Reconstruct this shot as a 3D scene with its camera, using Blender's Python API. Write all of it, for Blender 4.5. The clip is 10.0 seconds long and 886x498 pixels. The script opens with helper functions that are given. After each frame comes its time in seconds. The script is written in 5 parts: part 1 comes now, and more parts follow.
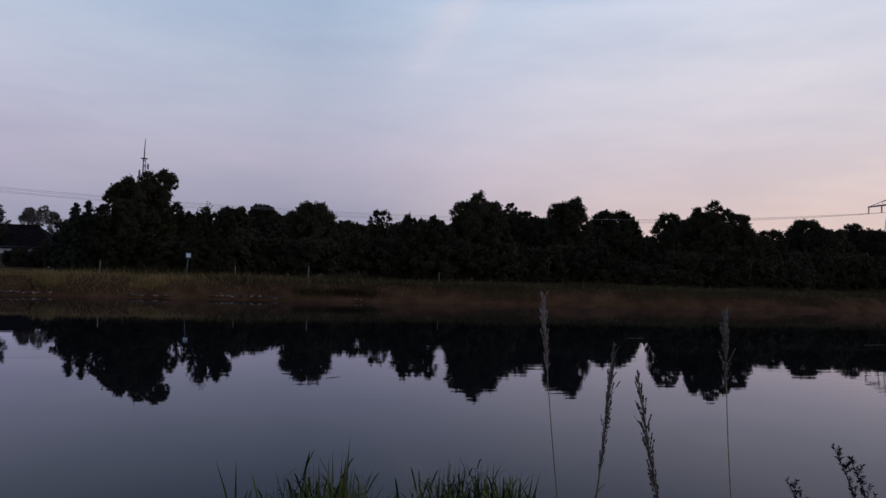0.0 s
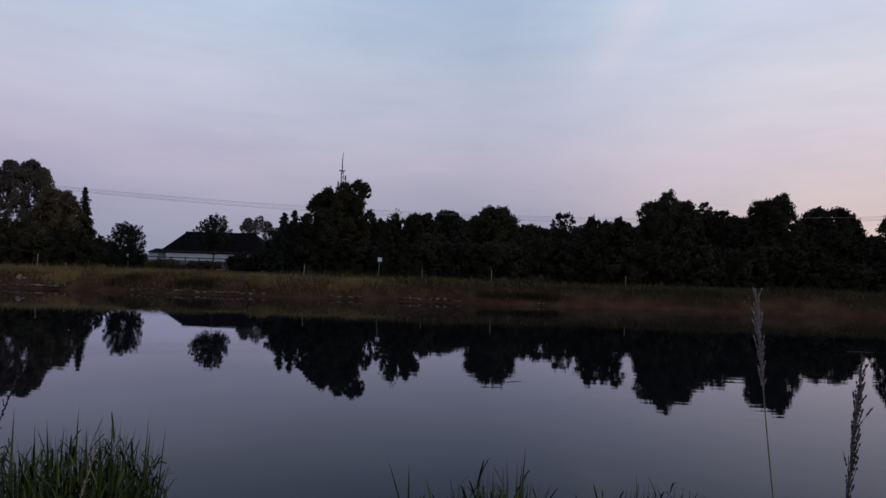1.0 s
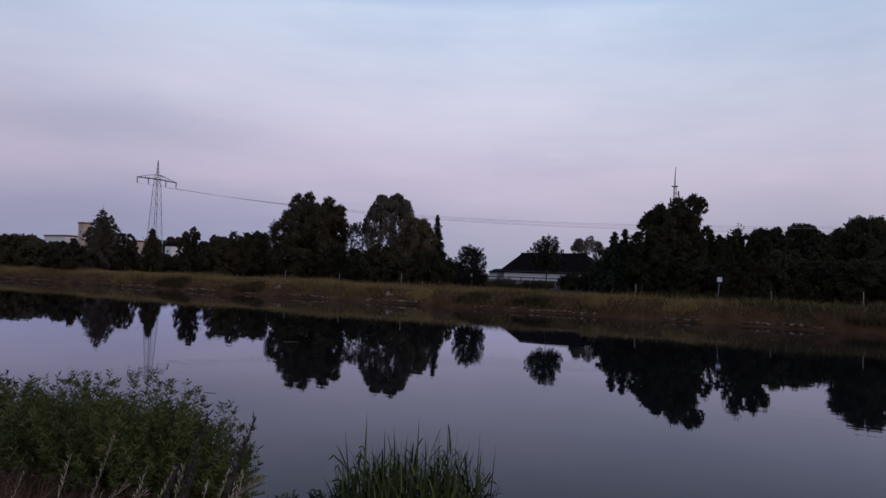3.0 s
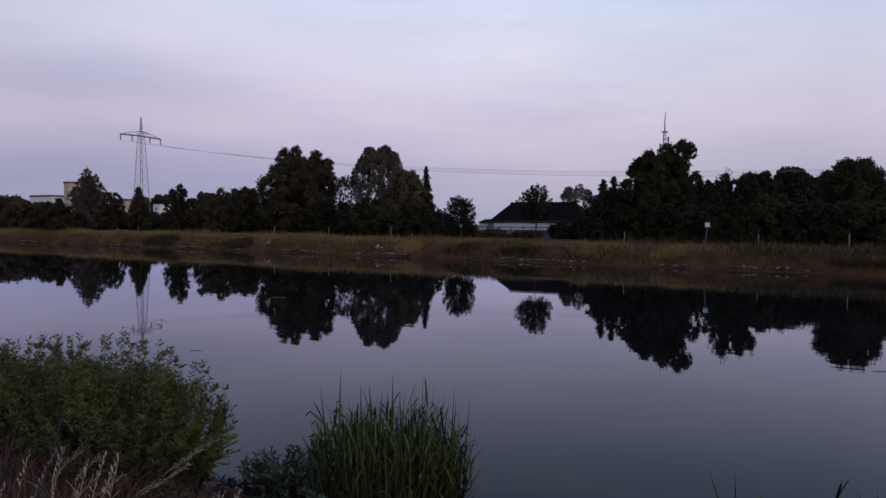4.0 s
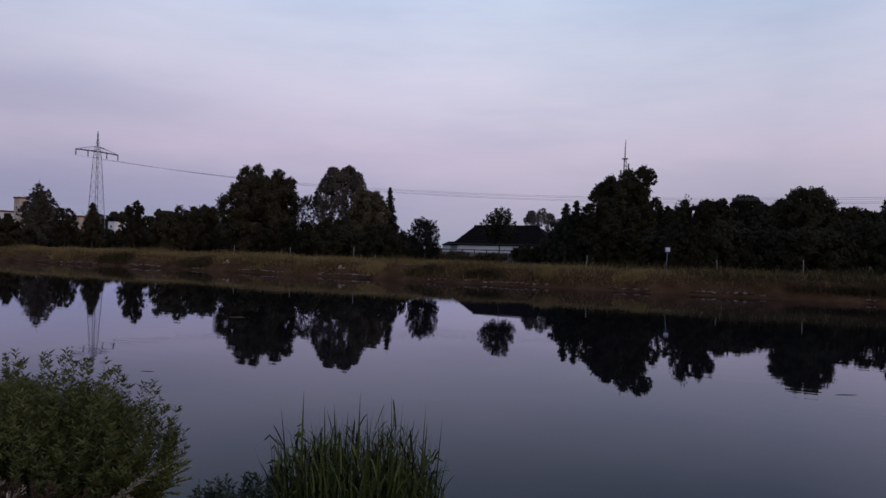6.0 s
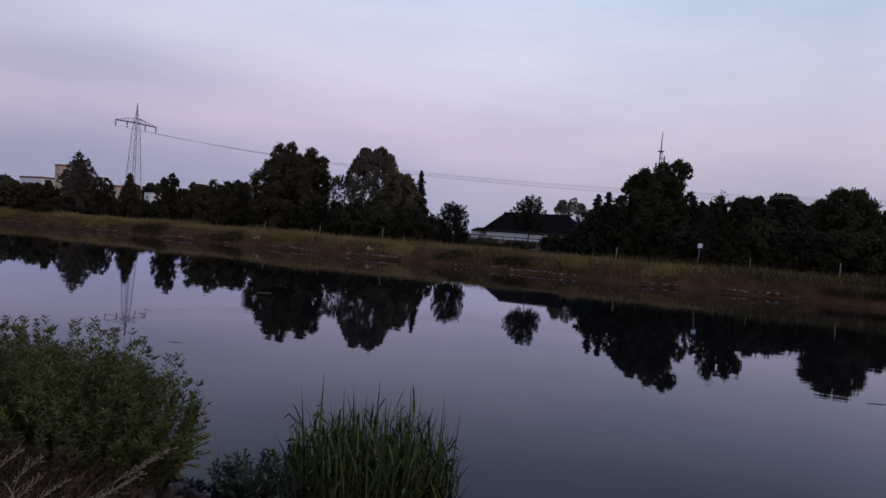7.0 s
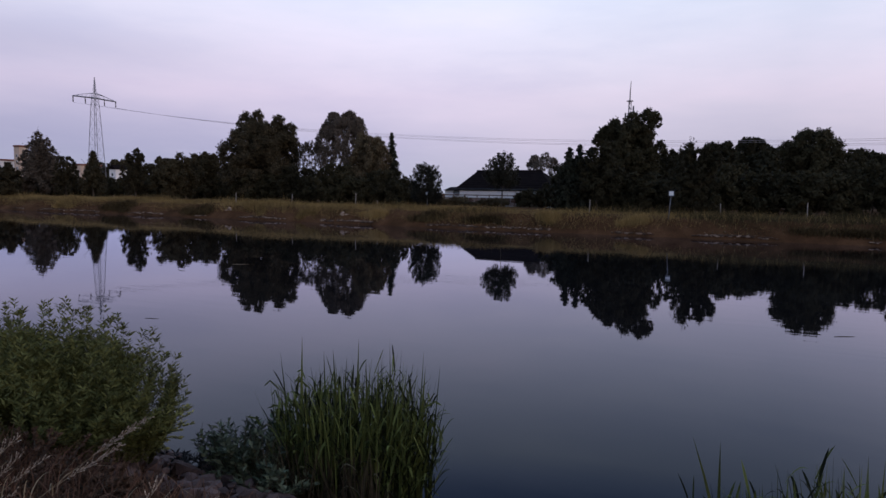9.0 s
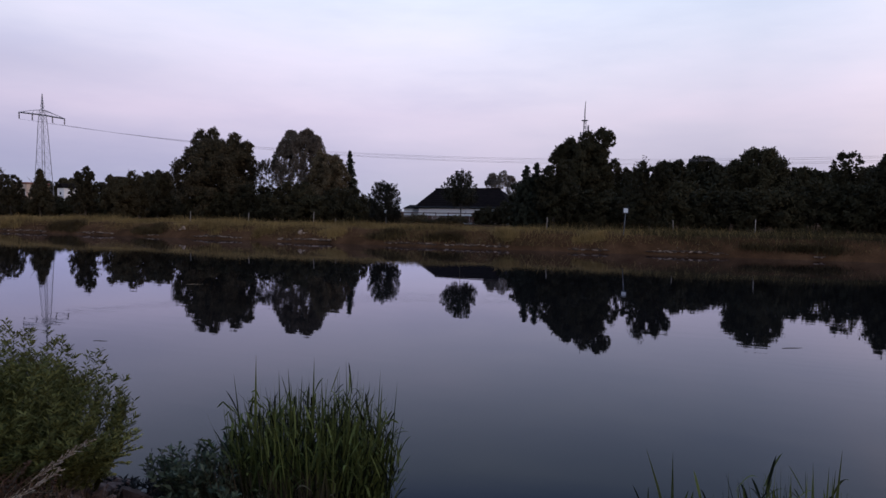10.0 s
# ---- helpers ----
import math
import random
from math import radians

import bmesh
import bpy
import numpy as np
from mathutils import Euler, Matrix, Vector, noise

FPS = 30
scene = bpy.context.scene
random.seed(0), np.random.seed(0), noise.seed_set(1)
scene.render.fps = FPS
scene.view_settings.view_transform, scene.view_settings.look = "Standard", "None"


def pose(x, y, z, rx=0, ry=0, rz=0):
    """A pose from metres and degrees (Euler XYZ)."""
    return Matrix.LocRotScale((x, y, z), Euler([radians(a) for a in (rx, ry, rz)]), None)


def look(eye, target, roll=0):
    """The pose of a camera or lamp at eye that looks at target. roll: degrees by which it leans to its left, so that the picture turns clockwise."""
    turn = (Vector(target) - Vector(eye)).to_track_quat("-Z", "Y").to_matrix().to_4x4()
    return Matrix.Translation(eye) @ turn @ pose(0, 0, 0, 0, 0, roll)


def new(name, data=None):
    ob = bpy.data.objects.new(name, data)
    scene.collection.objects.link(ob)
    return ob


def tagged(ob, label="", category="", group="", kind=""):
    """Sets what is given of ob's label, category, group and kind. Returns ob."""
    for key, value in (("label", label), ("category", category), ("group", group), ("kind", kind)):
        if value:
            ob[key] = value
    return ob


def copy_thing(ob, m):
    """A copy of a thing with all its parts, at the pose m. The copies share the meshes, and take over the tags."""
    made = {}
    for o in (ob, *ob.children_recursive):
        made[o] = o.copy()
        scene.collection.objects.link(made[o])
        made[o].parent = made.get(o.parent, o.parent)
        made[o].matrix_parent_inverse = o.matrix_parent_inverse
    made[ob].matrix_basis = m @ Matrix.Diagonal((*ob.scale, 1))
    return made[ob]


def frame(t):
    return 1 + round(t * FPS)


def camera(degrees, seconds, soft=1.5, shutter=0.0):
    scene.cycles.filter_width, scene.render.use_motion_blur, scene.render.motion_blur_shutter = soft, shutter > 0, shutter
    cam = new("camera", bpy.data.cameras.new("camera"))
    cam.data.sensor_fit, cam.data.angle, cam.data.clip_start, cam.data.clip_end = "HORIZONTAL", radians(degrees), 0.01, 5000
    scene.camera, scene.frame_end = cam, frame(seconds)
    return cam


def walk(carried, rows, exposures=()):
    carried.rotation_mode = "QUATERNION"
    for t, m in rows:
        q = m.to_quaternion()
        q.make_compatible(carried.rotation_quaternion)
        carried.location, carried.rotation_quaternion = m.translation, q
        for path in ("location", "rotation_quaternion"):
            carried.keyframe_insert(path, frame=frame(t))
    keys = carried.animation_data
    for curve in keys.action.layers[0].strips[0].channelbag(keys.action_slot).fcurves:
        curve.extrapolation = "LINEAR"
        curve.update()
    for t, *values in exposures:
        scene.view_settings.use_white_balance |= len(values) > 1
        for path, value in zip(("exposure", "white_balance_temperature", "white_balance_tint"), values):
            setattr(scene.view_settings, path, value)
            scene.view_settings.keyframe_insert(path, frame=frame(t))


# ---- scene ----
cam = camera(67.5, 10.0)
PATH = [
    (0, (-0.000, -1.052, 3.588), (2.289, 8.679, 3.833), 1.92),
    (0.3, (-0.001, -0.915, 3.572), (2.325, 8.811, 3.551), 1.16),
    (0.5, (0.033, -0.777, 3.505), (1.447, 9.117, 3.169), 0.71),
    (0.7, (0.054, -0.705, 3.507), (0.685, 9.274, 3.335), -0.99),
    (1, (0.141, -0.567, 3.524), (-0.297, 9.421, 3.744), 1.82),
    (1.2, (0.216, -0.572, 3.479), (-0.961, 9.358, 3.544), 2.87),
    (1.5, (0.213, -0.541, 3.546), (-1.891, 9.233, 3.357), 0.72),
    (1.7, (0.236, -0.473, 3.550), (-2.168, 9.233, 3.430), 0.17),
    (2, (0.187, -0.349, 3.575), (-2.379, 9.310, 3.909), 2.78),
    (2.2, (0.104, -0.238, 3.583), (-2.940, 9.285, 3.799), 2.50),
    (2.5, (0.032, -0.069, 3.534), (-3.187, 9.399, 3.487), 1.64),
    (2.8, (0.001, -0.003, 3.555), (-4.212, 9.065, 3.688), 2.67),
    (3, (-0.005, 0.018, 3.502), (-5.086, 8.624, 3.861), 1.89),
    (3.2, (0.027, 0.071, 3.453), (-5.187, 8.598, 3.774), 1.48),
    (4.3, (0.149, 0.277, 3.554), (-4.431, 9.152, 3.047), 0.63),
    (4.5, (0.116, 0.296, 3.507), (-3.871, 9.467, 3.468), 1.62),
    (4.7, (0.069, 0.332, 3.486), (-3.694, 9.596, 3.593), 0.09),
    (5, (-0.002, 0.397, 3.497), (-3.508, 9.762, 3.596), -0.18),
    (5.2, (-0.055, 0.432, 3.476), (-3.610, 9.778, 3.566), 0.89),
    (5.5, (-0.096, 0.495, 3.463), (-4.171, 9.626, 3.600), 0.33),
    (5.7, (-0.146, 0.500, 3.411), (-4.528, 9.488, 3.489), 1.59),
    (6.8, (-0.143, 0.616, 3.459), (-4.807, 9.458, 3.206), 0.21),
    (7, (-0.164, 0.604, 3.448), (-4.997, 9.354, 3.176), 4.00),
    (7.2, (-0.123, 0.599, 3.426), (-4.997, 9.331, 3.378), 1.13),
    (7.5, (-0.131, 0.602, 3.429), (-4.830, 9.409, 2.837), -1.44),
    (7.7, (-0.105, 0.598, 3.391), (-4.856, 9.388, 2.986), -0.64),
    (8, (-0.105, 0.615, 3.437), (-4.656, 9.513, 3.105), 0.27),
    (8.2, (-0.092, 0.629, 3.399), (-4.631, 9.528, 2.956), -0.00),
    (8.5, (-0.142, 0.633, 3.422), (-4.712, 9.517, 2.974), 0.56),
    (8.7, (-0.124, 0.652, 3.391), (-4.780, 9.457, 2.502), 0.28),
    (9, (-0.119, 0.620, 3.420), (-4.596, 9.522, 2.580), 0.92),
    (9.2, (-0.114, 0.642, 3.389), (-4.442, 9.598, 2.364), 1.21),
    (9.5, (-0.141, 0.643, 3.401), (-4.564, 9.578, 2.630), 0.15),
    (9.7, (-0.111, 0.670, 3.370), (-4.582, 9.574, 2.514), -0.32),
    (10, (-0.083, 0.629, 3.403), (-4.019, 9.805, 2.842), 0.71),
]
EXPOSURES = [(0, -0.28, 6450, 8), (1.0, -0.24, 6500, 7.5), (1.5, -0.22, 6500, 7), (2.0, -0.04, 6520, 8), (2.5, -0.18, 6550, 9), (3.0, -0.05, 6600, 10.5), (4.5, 0.09, 6700, 12), (5.0, -0.13, 6600, 12.5), (7.0, 0.03, 6680, 11.5),
             (8.0, 0.12, 6700, 11), (9.0, 0.34, 6700, 10.5), (9.5, 0.43, 6700, 10.5), (10.0, 0.36, 6700, 10.5)]
walk(cam, [(t, look(eye, target, roll)) for t, eye, target, roll in PATH], EXPOSURES)

# ---- world, sun, exposure ----
GLOW_AZ = radians(62)           # the bright side of the dusk sky, from +y towards +x


def node(nt, kind, **inputs):
    n = nt.nodes.new(kind)
    for key, value in inputs.items():
        n.inputs[key.replace("_", " ")].default_value = value
    return n


def ramp(nt, fac, stops):
    r = nt.nodes.new("ShaderNodeValToRGB")
    els = r.color_ramp.elements
    while len(els) < len(stops):
        els.new(0.5)
    for e, (p, c) in zip(els, stops):
        e.position, e.color = p, (*c, 1) if len(c) == 3 else c
    nt.links.new(fac, r.inputs[0])
    return r.outputs[0]


def mixc(nt, fac, a, b, mode="MIX"):
    m = nt.nodes.new("ShaderNodeMix")
    m.data_type, m.blend_type = "RGBA", mode
    for sock, v in ((m.inputs[0], fac), (m.inputs[6], a), (m.inputs[7], b)):
        if hasattr(v, "links"):
            nt.links.new(v, sock)
        elif isinstance(v, tuple):
            sock.default_value = (*v, 1) if len(v) == 3 else v
        else:
            sock.default_value = v
    return m.outputs[2]


def math_node(nt, op, a, b=0.0):
    m = nt.nodes.new("ShaderNodeMath")
    m.operation = op
    for sock, v in zip(m.inputs, (a, b)):
        if hasattr(v, "links"):
            nt.links.new(v, sock)
        else:
            sock.default_value = v
    return m.outputs[0]


def build_world():
    world = bpy.data.worlds.new("dusk_sky")
    scene.world = world
    world.use_nodes = True
    nt = world.node_tree
    back = nt.nodes["Background"]
    coord = nt.nodes.new("ShaderNodeTexCoord").outputs["Generated"]
    split = nt.nodes.new("ShaderNodeSeparateXYZ")
    nt.links.new(coord, split.inputs[0])
    up = math_node(nt, "ABSOLUTE", split.outputs[2])
    # away from the glow: blue-grey earth shadow under a lavender belt; towards it: pale pink
    cool = ramp(nt, up, [(0.0, (0.27, 0.31, 0.46)), (0.06, (0.365, 0.365, 0.55)), (0.14, (0.540, 0.49, 0.68)),
                         (0.24, (0.590, 0.60, 0.80)), (0.37, (0.58, 0.68, 0.90)), (0.395, (0.38, 0.50, 0.79)), (0.42, (0.23, 0.35, 0.65)), (0.46, (0.165, 0.27, 0.56)), (0.6, (0.17, 0.29, 0.54)), (1.0, (0.18, 0.26, 0.46))])
    warm = ramp(nt, up, [(0.0, (0.90, 0.66, 0.56)), (0.08, (0.85, 0.67, 0.65)), (0.2, (0.80, 0.74, 0.82)),
                         (0.36, (0.74, 0.77, 0.93)), (0.40, (0.49, 0.59, 0.84)), (0.46, (0.28, 0.38, 0.64)), (0.6, (0.22, 0.30, 0.54)), (1.0, (0.18, 0.26, 0.46))])
    dot = nt.nodes.new("ShaderNodeVectorMath")
    dot.operation = "DOT_PRODUCT"
    nt.links.new(coord, dot.inputs[0])
    dot.inputs[1].default_value = (math.sin(GLOW_AZ), math.cos(GLOW_AZ), 0)
    dotn = math_node(nt, "ADD", math_node(nt, "MULTIPLY", dot.outputs["Value"], 0.5), 0.5)
    side = ramp(nt, dotn, [(0.40, (0, 0, 0)), (0.78, (0.22, 0.22, 0.22)), (1.0, (1, 1, 1))])
    col = mixc(nt, side, cool, warm)
    veil = ramp(nt, dotn, [(0.22, (0.95, 0.97, 0.95)), (0.32, (1.06, 1.06, 1.02)), (0.50, (1.13, 1.14, 1.09)), (0.62, (1.05, 1.09, 1.05)), (0.735, (0.92, 0.98, 0.97)), (0.83, (1.07, 1.09, 1.07)), (0.94, (1.22, 1.18, 1.12)), (1.0, (1.26, 1.21, 1.13))])
    col = mixc(nt, 1.0, col, veil, "MULTIPLY")
    # thin streaky cloud, squeezed towards the skyline
    flat = nt.nodes.new("ShaderNodeMapping")
    flat.inputs["Scale"].default_value = (1.0, 1.0, 4.5)
    nt.links.new(coord, flat.inputs[0])
    cloud = node(nt, "ShaderNodeTexNoise", Scale=2.3, Detail=6.0, Roughness=0.55)
    nt.links.new(flat.outputs[0], cloud.inputs["Vector"])
    streak = ramp(nt, cloud.outputs[0], [(0.34, (0.88, 0.90, 0.94)), (0.52, (1, 1, 1)), (0.70, (1.10, 1.06, 1.05))])
    col = mixc(nt, 1.0, col, streak, "MULTIPLY")
    # one upright wisp, broken by the same noise
    lean = math_node(nt, "ADD", split.outputs[0], math_node(nt, "MULTIPLY", split.outputs[2], -0.60))
    across = math_node(nt, "DIVIDE", math_node(nt, "SUBTRACT", lean, 0.010), 0.032)
    above = math_node(nt, "DIVIDE", math_node(nt, "SUBTRACT", split.outputs[2], 0.345), 0.075)
    r2 = math_node(nt, "ADD", math_node(nt, "MULTIPLY", across, across), math_node(nt, "MULTIPLY", above, above))
    wisp = math_node(nt, "MULTIPLY", math_node(nt, "POWER", 2.718, math_node(nt, "MULTIPLY", r2, -1.0)), cloud.outputs[0])
    wisp = math_node(nt, "MULTIPLY", wisp, math_node(nt, "GREATER_THAN", split.outputs[1], 0.0))
    col = mixc(nt, math_node(nt, "MULTIPLY", wisp, 0.85), col, (0.88, 0.83, 0.95))
    # a long dull streak of cloud over the pylon
    along = math_node(nt, "DIVIDE", math_node(nt, "ADD", split.outputs[0], 0.85), 0.13)
    over = math_node(nt, "DIVIDE", math_node(nt, "SUBTRACT", split.outputs[2], 0.182), 0.024)
    r3 = math_node(nt, "ADD", math_node(nt, "MULTIPLY", along, along), math_node(nt, "MULTIPLY", over, over))
    band = math_node(nt, "MULTIPLY", math_node(nt, "POWER", 2.718, math_node(nt, "MULTIPLY", r3, -1.0)), cloud.outputs[0])
    col = mixc(nt, math_node(nt, "MULTIPLY", band, 0.7), col, (0.36, 0.36, 0.52))
    sky = nt.nodes.new("ShaderNodeTexSky")
    sky.sky_type, sky.sun_disc = "NISHITA", False
    sky.sun_elevation, sky.sun_rotation = radians(1.0), radians(118)
    nish = mixc(nt, 1.0, sky.outputs[0], (0.10, 0.10, 0.10), "MULTIPLY")
    col = mixc(nt, 0.06, col, nish)
    nt.links.new(col, back.inputs[0])
    back.inputs[1].default_value = 1.0


build_world()
sun = new("sun", bpy.data.lights.new("sun", "SUN"))
sun.data.energy, sun.data.angle, sun.data.color = 0.25, radians(40), (1.0, 0.80, 0.74)
sun.matrix_world = look((40, -20, 14), (0, 0, 0))

# ---- materials ----


def material(name, stops, rough=0.8, scale=4.0, bump=0.2, bump_scale=30.0, spec=0.3, by_island=0.0, by_object=0.0, metal=0.0, stretch=(1, 1, 1)):
    """A surface: noise-driven colour over stops, fine relief, optional change from piece to piece."""
    m = bpy.data.materials.new(name)
    m.use_nodes = True
    nt = m.node_tree
    b = nt.nodes["Principled BSDF"]
    geo = nt.nodes.new("ShaderNodeNewGeometry")
    pos = nt.nodes.new("ShaderNodeMapping")
    pos.inputs["Scale"].default_value = stretch
    nt.links.new(geo.outputs["Position"], pos.inputs[0])
    n1 = node(nt, "ShaderNodeTexNoise", Scale=scale, Detail=5.0)
    n2 = node(nt, "ShaderNodeTexNoise", Scale=bump_scale, Detail=4.0)
    nt.links.new(pos.outputs[0], n1.inputs["Vector"])
    nt.links.new(pos.outputs[0], n2.inputs["Vector"])
    fac = math_node(nt, "ADD", math_node(nt, "MULTIPLY", n1.outputs[0], 0.7), math_node(nt, "MULTIPLY", n2.outputs[0], 0.3))
    if by_island:
        isl = math_node(nt, "MULTIPLY", math_node(nt, "SUBTRACT", geo.outputs["Random Per Island"], 0.5), by_island)
        fac = math_node(nt, "ADD", fac, isl)
    if by_object:
        info = nt.nodes.new("ShaderNodeObjectInfo")
        obr = math_node(nt, "MULTIPLY", math_node(nt, "SUBTRACT", info.outputs["Random"], 0.5), by_object)
        fac = math_node(nt, "ADD", fac, obr)
    nt.links.new(ramp(nt, fac, stops), b.inputs["Base Color"])
    b.inputs["Roughness"].default_value = rough
    b.inputs["Metallic"].default_value = metal
    b.inputs["Specular IOR Level"].default_value = spec
    if bump:
        bp = node(nt, "ShaderNodeBump", Strength=bump, Distance=0.02)
        nt.links.new(n2.outputs[0], bp.inputs["Height"])
        nt.links.new(bp.outputs[0], b.inputs["Normal"])
    return m


def leaf_material(name, dark, light, rough=0.6, glow=0.12, spec=0.06, island=0.55, scale=0.8):
    """Foliage: colour from leaf to leaf and patch to patch, with some light let through."""
    m = material(name, [(0.25, dark), (0.75, light)], rough=rough, scale=scale, bump=0.0, spec=spec, by_island=island, by_object=0.35)
    nt = m.node_tree
    b, out = nt.nodes["Principled BSDF"], nt.nodes["Material Output"]
    tr = nt.nodes.new("ShaderNodeBsdfTranslucent")
    nt.links.new(b.inputs["Base Color"].links[0].from_socket, tr.inputs[0])
    mix = nt.nodes.new("ShaderNodeMixShader")
    mix.inputs[0].default_value = glow
    nt.links.new(b.outputs[0], mix.inputs[1])
    nt.links.new(tr.outputs[0], mix.inputs[2])
    nt.links.new(mix.outputs[0], out.inputs[0])
    return m


LEAF_DARK = leaf_material("leaf_dark", (0.0330, 0.0272, 0.0155), (0.078, 0.0605, 0.0305), island=0.14)
# LEAF_DARK dimmed: the gloom of wood and undergrowth is put into this colour
LEAF_SHADE = leaf_material("leaf_shade", (0.0235, 0.0208, 0.0115), (0.0545, 0.0460, 0.0230), island=0.14)
LEAF_RUSSET = leaf_material("leaf_russet", (0.042, 0.034, 0.018), (0.145, 0.107, 0.060), island=0.4)
LEAF_BIRCH = leaf_material("leaf_birch", (0.044, 0.036, 0.026), (0.150, 0.112, 0.082), island=0.35)
LEAF_YOUNG = leaf_material("leaf_young", (0.016, 0.0155, 0.011), (0.034, 0.031, 0.021), island=0.2)
LEAF_PALE = leaf_material("leaf_pale", (0.06, 0.05, 0.04), (0.19, 0.15, 0.12))
NEEDLE = leaf_material("needle", (0.016, 0.0175, 0.012), (0.042, 0.044, 0.027), glow=0.05)
WILLOW = leaf_material("willow_leaf", (0.020, 0.024, 0.010), (0.126, 0.124, 0.040), rough=0.55, spec=0.04, island=0.5)
YELLOW_LEAF = leaf_material("yellow_leaf", (0.15, 0.145, 0.048), (0.34, 0.325, 0.110), rough=0.6)
WEED = leaf_material("weed_leaf", (0.012, 0.013, 0.015), (0.042, 0.043, 0.042), rough=0.5)
DOCK = leaf_material("dock_leaf", (0.036, 0.046, 0.028), (0.185, 0.210, 0.125), rough=0.45, spec=0.15)
REED = leaf_material("reed_blade", (0.011, 0.013, 0.006), (0.136, 0.152, 0.044), rough=0.55, spec=0.03, island=0.8)
REED_DRY = leaf_material("dry_blade", (0.10, 0.088, 0.055), (0.24, 0.21, 0.13), rough=0.7)
STRAW = leaf_material("straw", (0.14, 0.10, 0.06), (0.42, 0.32, 0.20), rough=0.75)
THATCH = leaf_material("thatch", (0.022, 0.016, 0.010), (0.095, 0.070, 0.042), rough=0.85)
EAR_DUSK = leaf_material("dusky_ear", (0.030, 0.022, 0.026), (0.095, 0.070, 0.076), rough=0.8)
EAR_PALE = leaf_material("pale_ear", (0.13, 0.108, 0.092), (0.34, 0.285, 0.245), rough=0.8)
EAR_TALL = leaf_material("tall_ear", (0.075, 0.060, 0.052), (0.20, 0.165, 0.145), rough=0.8)
EAR = leaf_material("ear", (0.26, 0.205, 0.16), (0.60, 0.49, 0.37), rough=0.8)
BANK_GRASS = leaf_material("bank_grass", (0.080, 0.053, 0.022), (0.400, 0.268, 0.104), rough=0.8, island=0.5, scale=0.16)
BANK_DARK = leaf_material("bank_dark", (0.023, 0.0185, 0.009), (0.096, 0.074, 0.033), rough=0.8, island=0.5, scale=0.16)
NEAR_GRASS = leaf_material("near_grass", (0.034, 0.020, 0.012), (0.135, 0.080, 0.046), rough=0.8)
SORREL = leaf_material("dry_sorrel", (0.030, 0.019, 0.012), (0.125, 0.074, 0.048), rough=0.85)
RED_GRASS = leaf_material("red_grass", (0.058, 0.029, 0.019), (0.235, 0.125, 0.080), rough=0.8)
DARK_CLUMP = leaf_material("clump_blade", (0.038, 0.026, 0.012), (0.130, 0.090, 0.040))
BARK = material("bark", [(0.3, (0.035, 0.028, 0.02)), (0.7, (0.12, 0.095, 0.07))], rough=0.9, bump=0.8, bump_scale=14, stretch=(1, 1, 0.25))
BIRCH_BARK = material("birch_bark", [(0.35, (0.06, 0.05, 0.045)), (0.5, (0.42, 0.39, 0.35)), (0.8, (0.55, 0.52, 0.48))], rough=0.8, bump=0.4, scale=5, stretch=(0.4, 0.4, 1.5))
EARTH = material("earth", [(0.3, (0.042, 0.020, 0.010)), (0.55, (0.090, 0.044, 0.021)), (0.8, (0.145, 0.074, 0.038))], rough=0.98, spec=0.02, scale=0.6, bump=0.9, bump_scale=6)
STONE_DARK = material("dark_stone", [(0.25, (0.026, 0.016, 0.014)), (0.5, (0.064, 0.040, 0.034)), (0.8, (0.125, 0.082, 0.072))], rough=0.8, spec=0.15, scale=3, bump=0.8, bump_scale=18, by_object=0.5, by_island=0.5)
STONE = material("stone", [(0.25, (0.070, 0.046, 0.032)), (0.5, (0.19, 0.130, 0.092)), (0.8, (0.38, 0.280, 0.205))], rough=0.95, spec=0.04, scale=3, bump=0.8, bump_scale=18, by_object=0.5, by_island=0.8)
STEEL = material("galvanised_steel", [(0.3, (0.17, 0.165, 0.175)), (0.7, (0.27, 0.265, 0.28))], rough=0.55, metal=0.4, bump=0.1)
MAST_STEEL = material("mast_steel", [(0.3, (0.12, 0.12, 0.13)), (0.7, (0.22, 0.22, 0.23))], rough=0.6, metal=0.5, bump=0.1)
CABLE = material("cable", [(0.3, (0.36, 0.30, 0.32)), (0.7, (0.46, 0.40, 0.42))], rough=0.6, metal=0.3, bump=0.0)
PORCELAIN = material("insulator", [(0.3, (0.08, 0.05, 0.04)), (0.7, (0.14, 0.09, 0.07))], rough=0.3, bump=0.0, spec=0.5)
PLASTER = material("plaster", [(0.3, (0.76, 0.72, 0.68)), (0.7, (0.88, 0.84, 0.80))], rough=0.9, scale=1.2, bump=0.3, bump_scale=40)
PLASTER_WARM = material("warm_plaster", [(0.3, (0.50, 0.36, 0.27)), (0.7, (0.68, 0.52, 0.40))], rough=0.9, scale=0.5, bump=0.2)
ROOF = material("roof_tile", [(0.3, (0.009, 0.007, 0.007)), (0.7, (0.020, 0.015, 0.015))], spec=0.02, rough=0.9, scale=2.0, bump=0.8, bump_scale=5, by_object=0.3)
ROOF_BROWN = material("brown_roof", [(0.3, (0.035, 0.026, 0.022)), (0.7, (0.070, 0.052, 0.044))], rough=0.9, spec=0.1, scale=1.0, bump=0.5)
ROOF_RED = material("red_roof", [(0.3, (0.16, 0.065, 0.045)), (0.7, (0.28, 0.12, 0.085))], rough=0.8, scale=1.0, bump=0.5)
GLASS_DARK = material("window_glass", [(0.3, (0.010, 0.011, 0.013)), (0.7, (0.022, 0.024, 0.028))], rough=0.08, bump=0.0, spec=0.5)
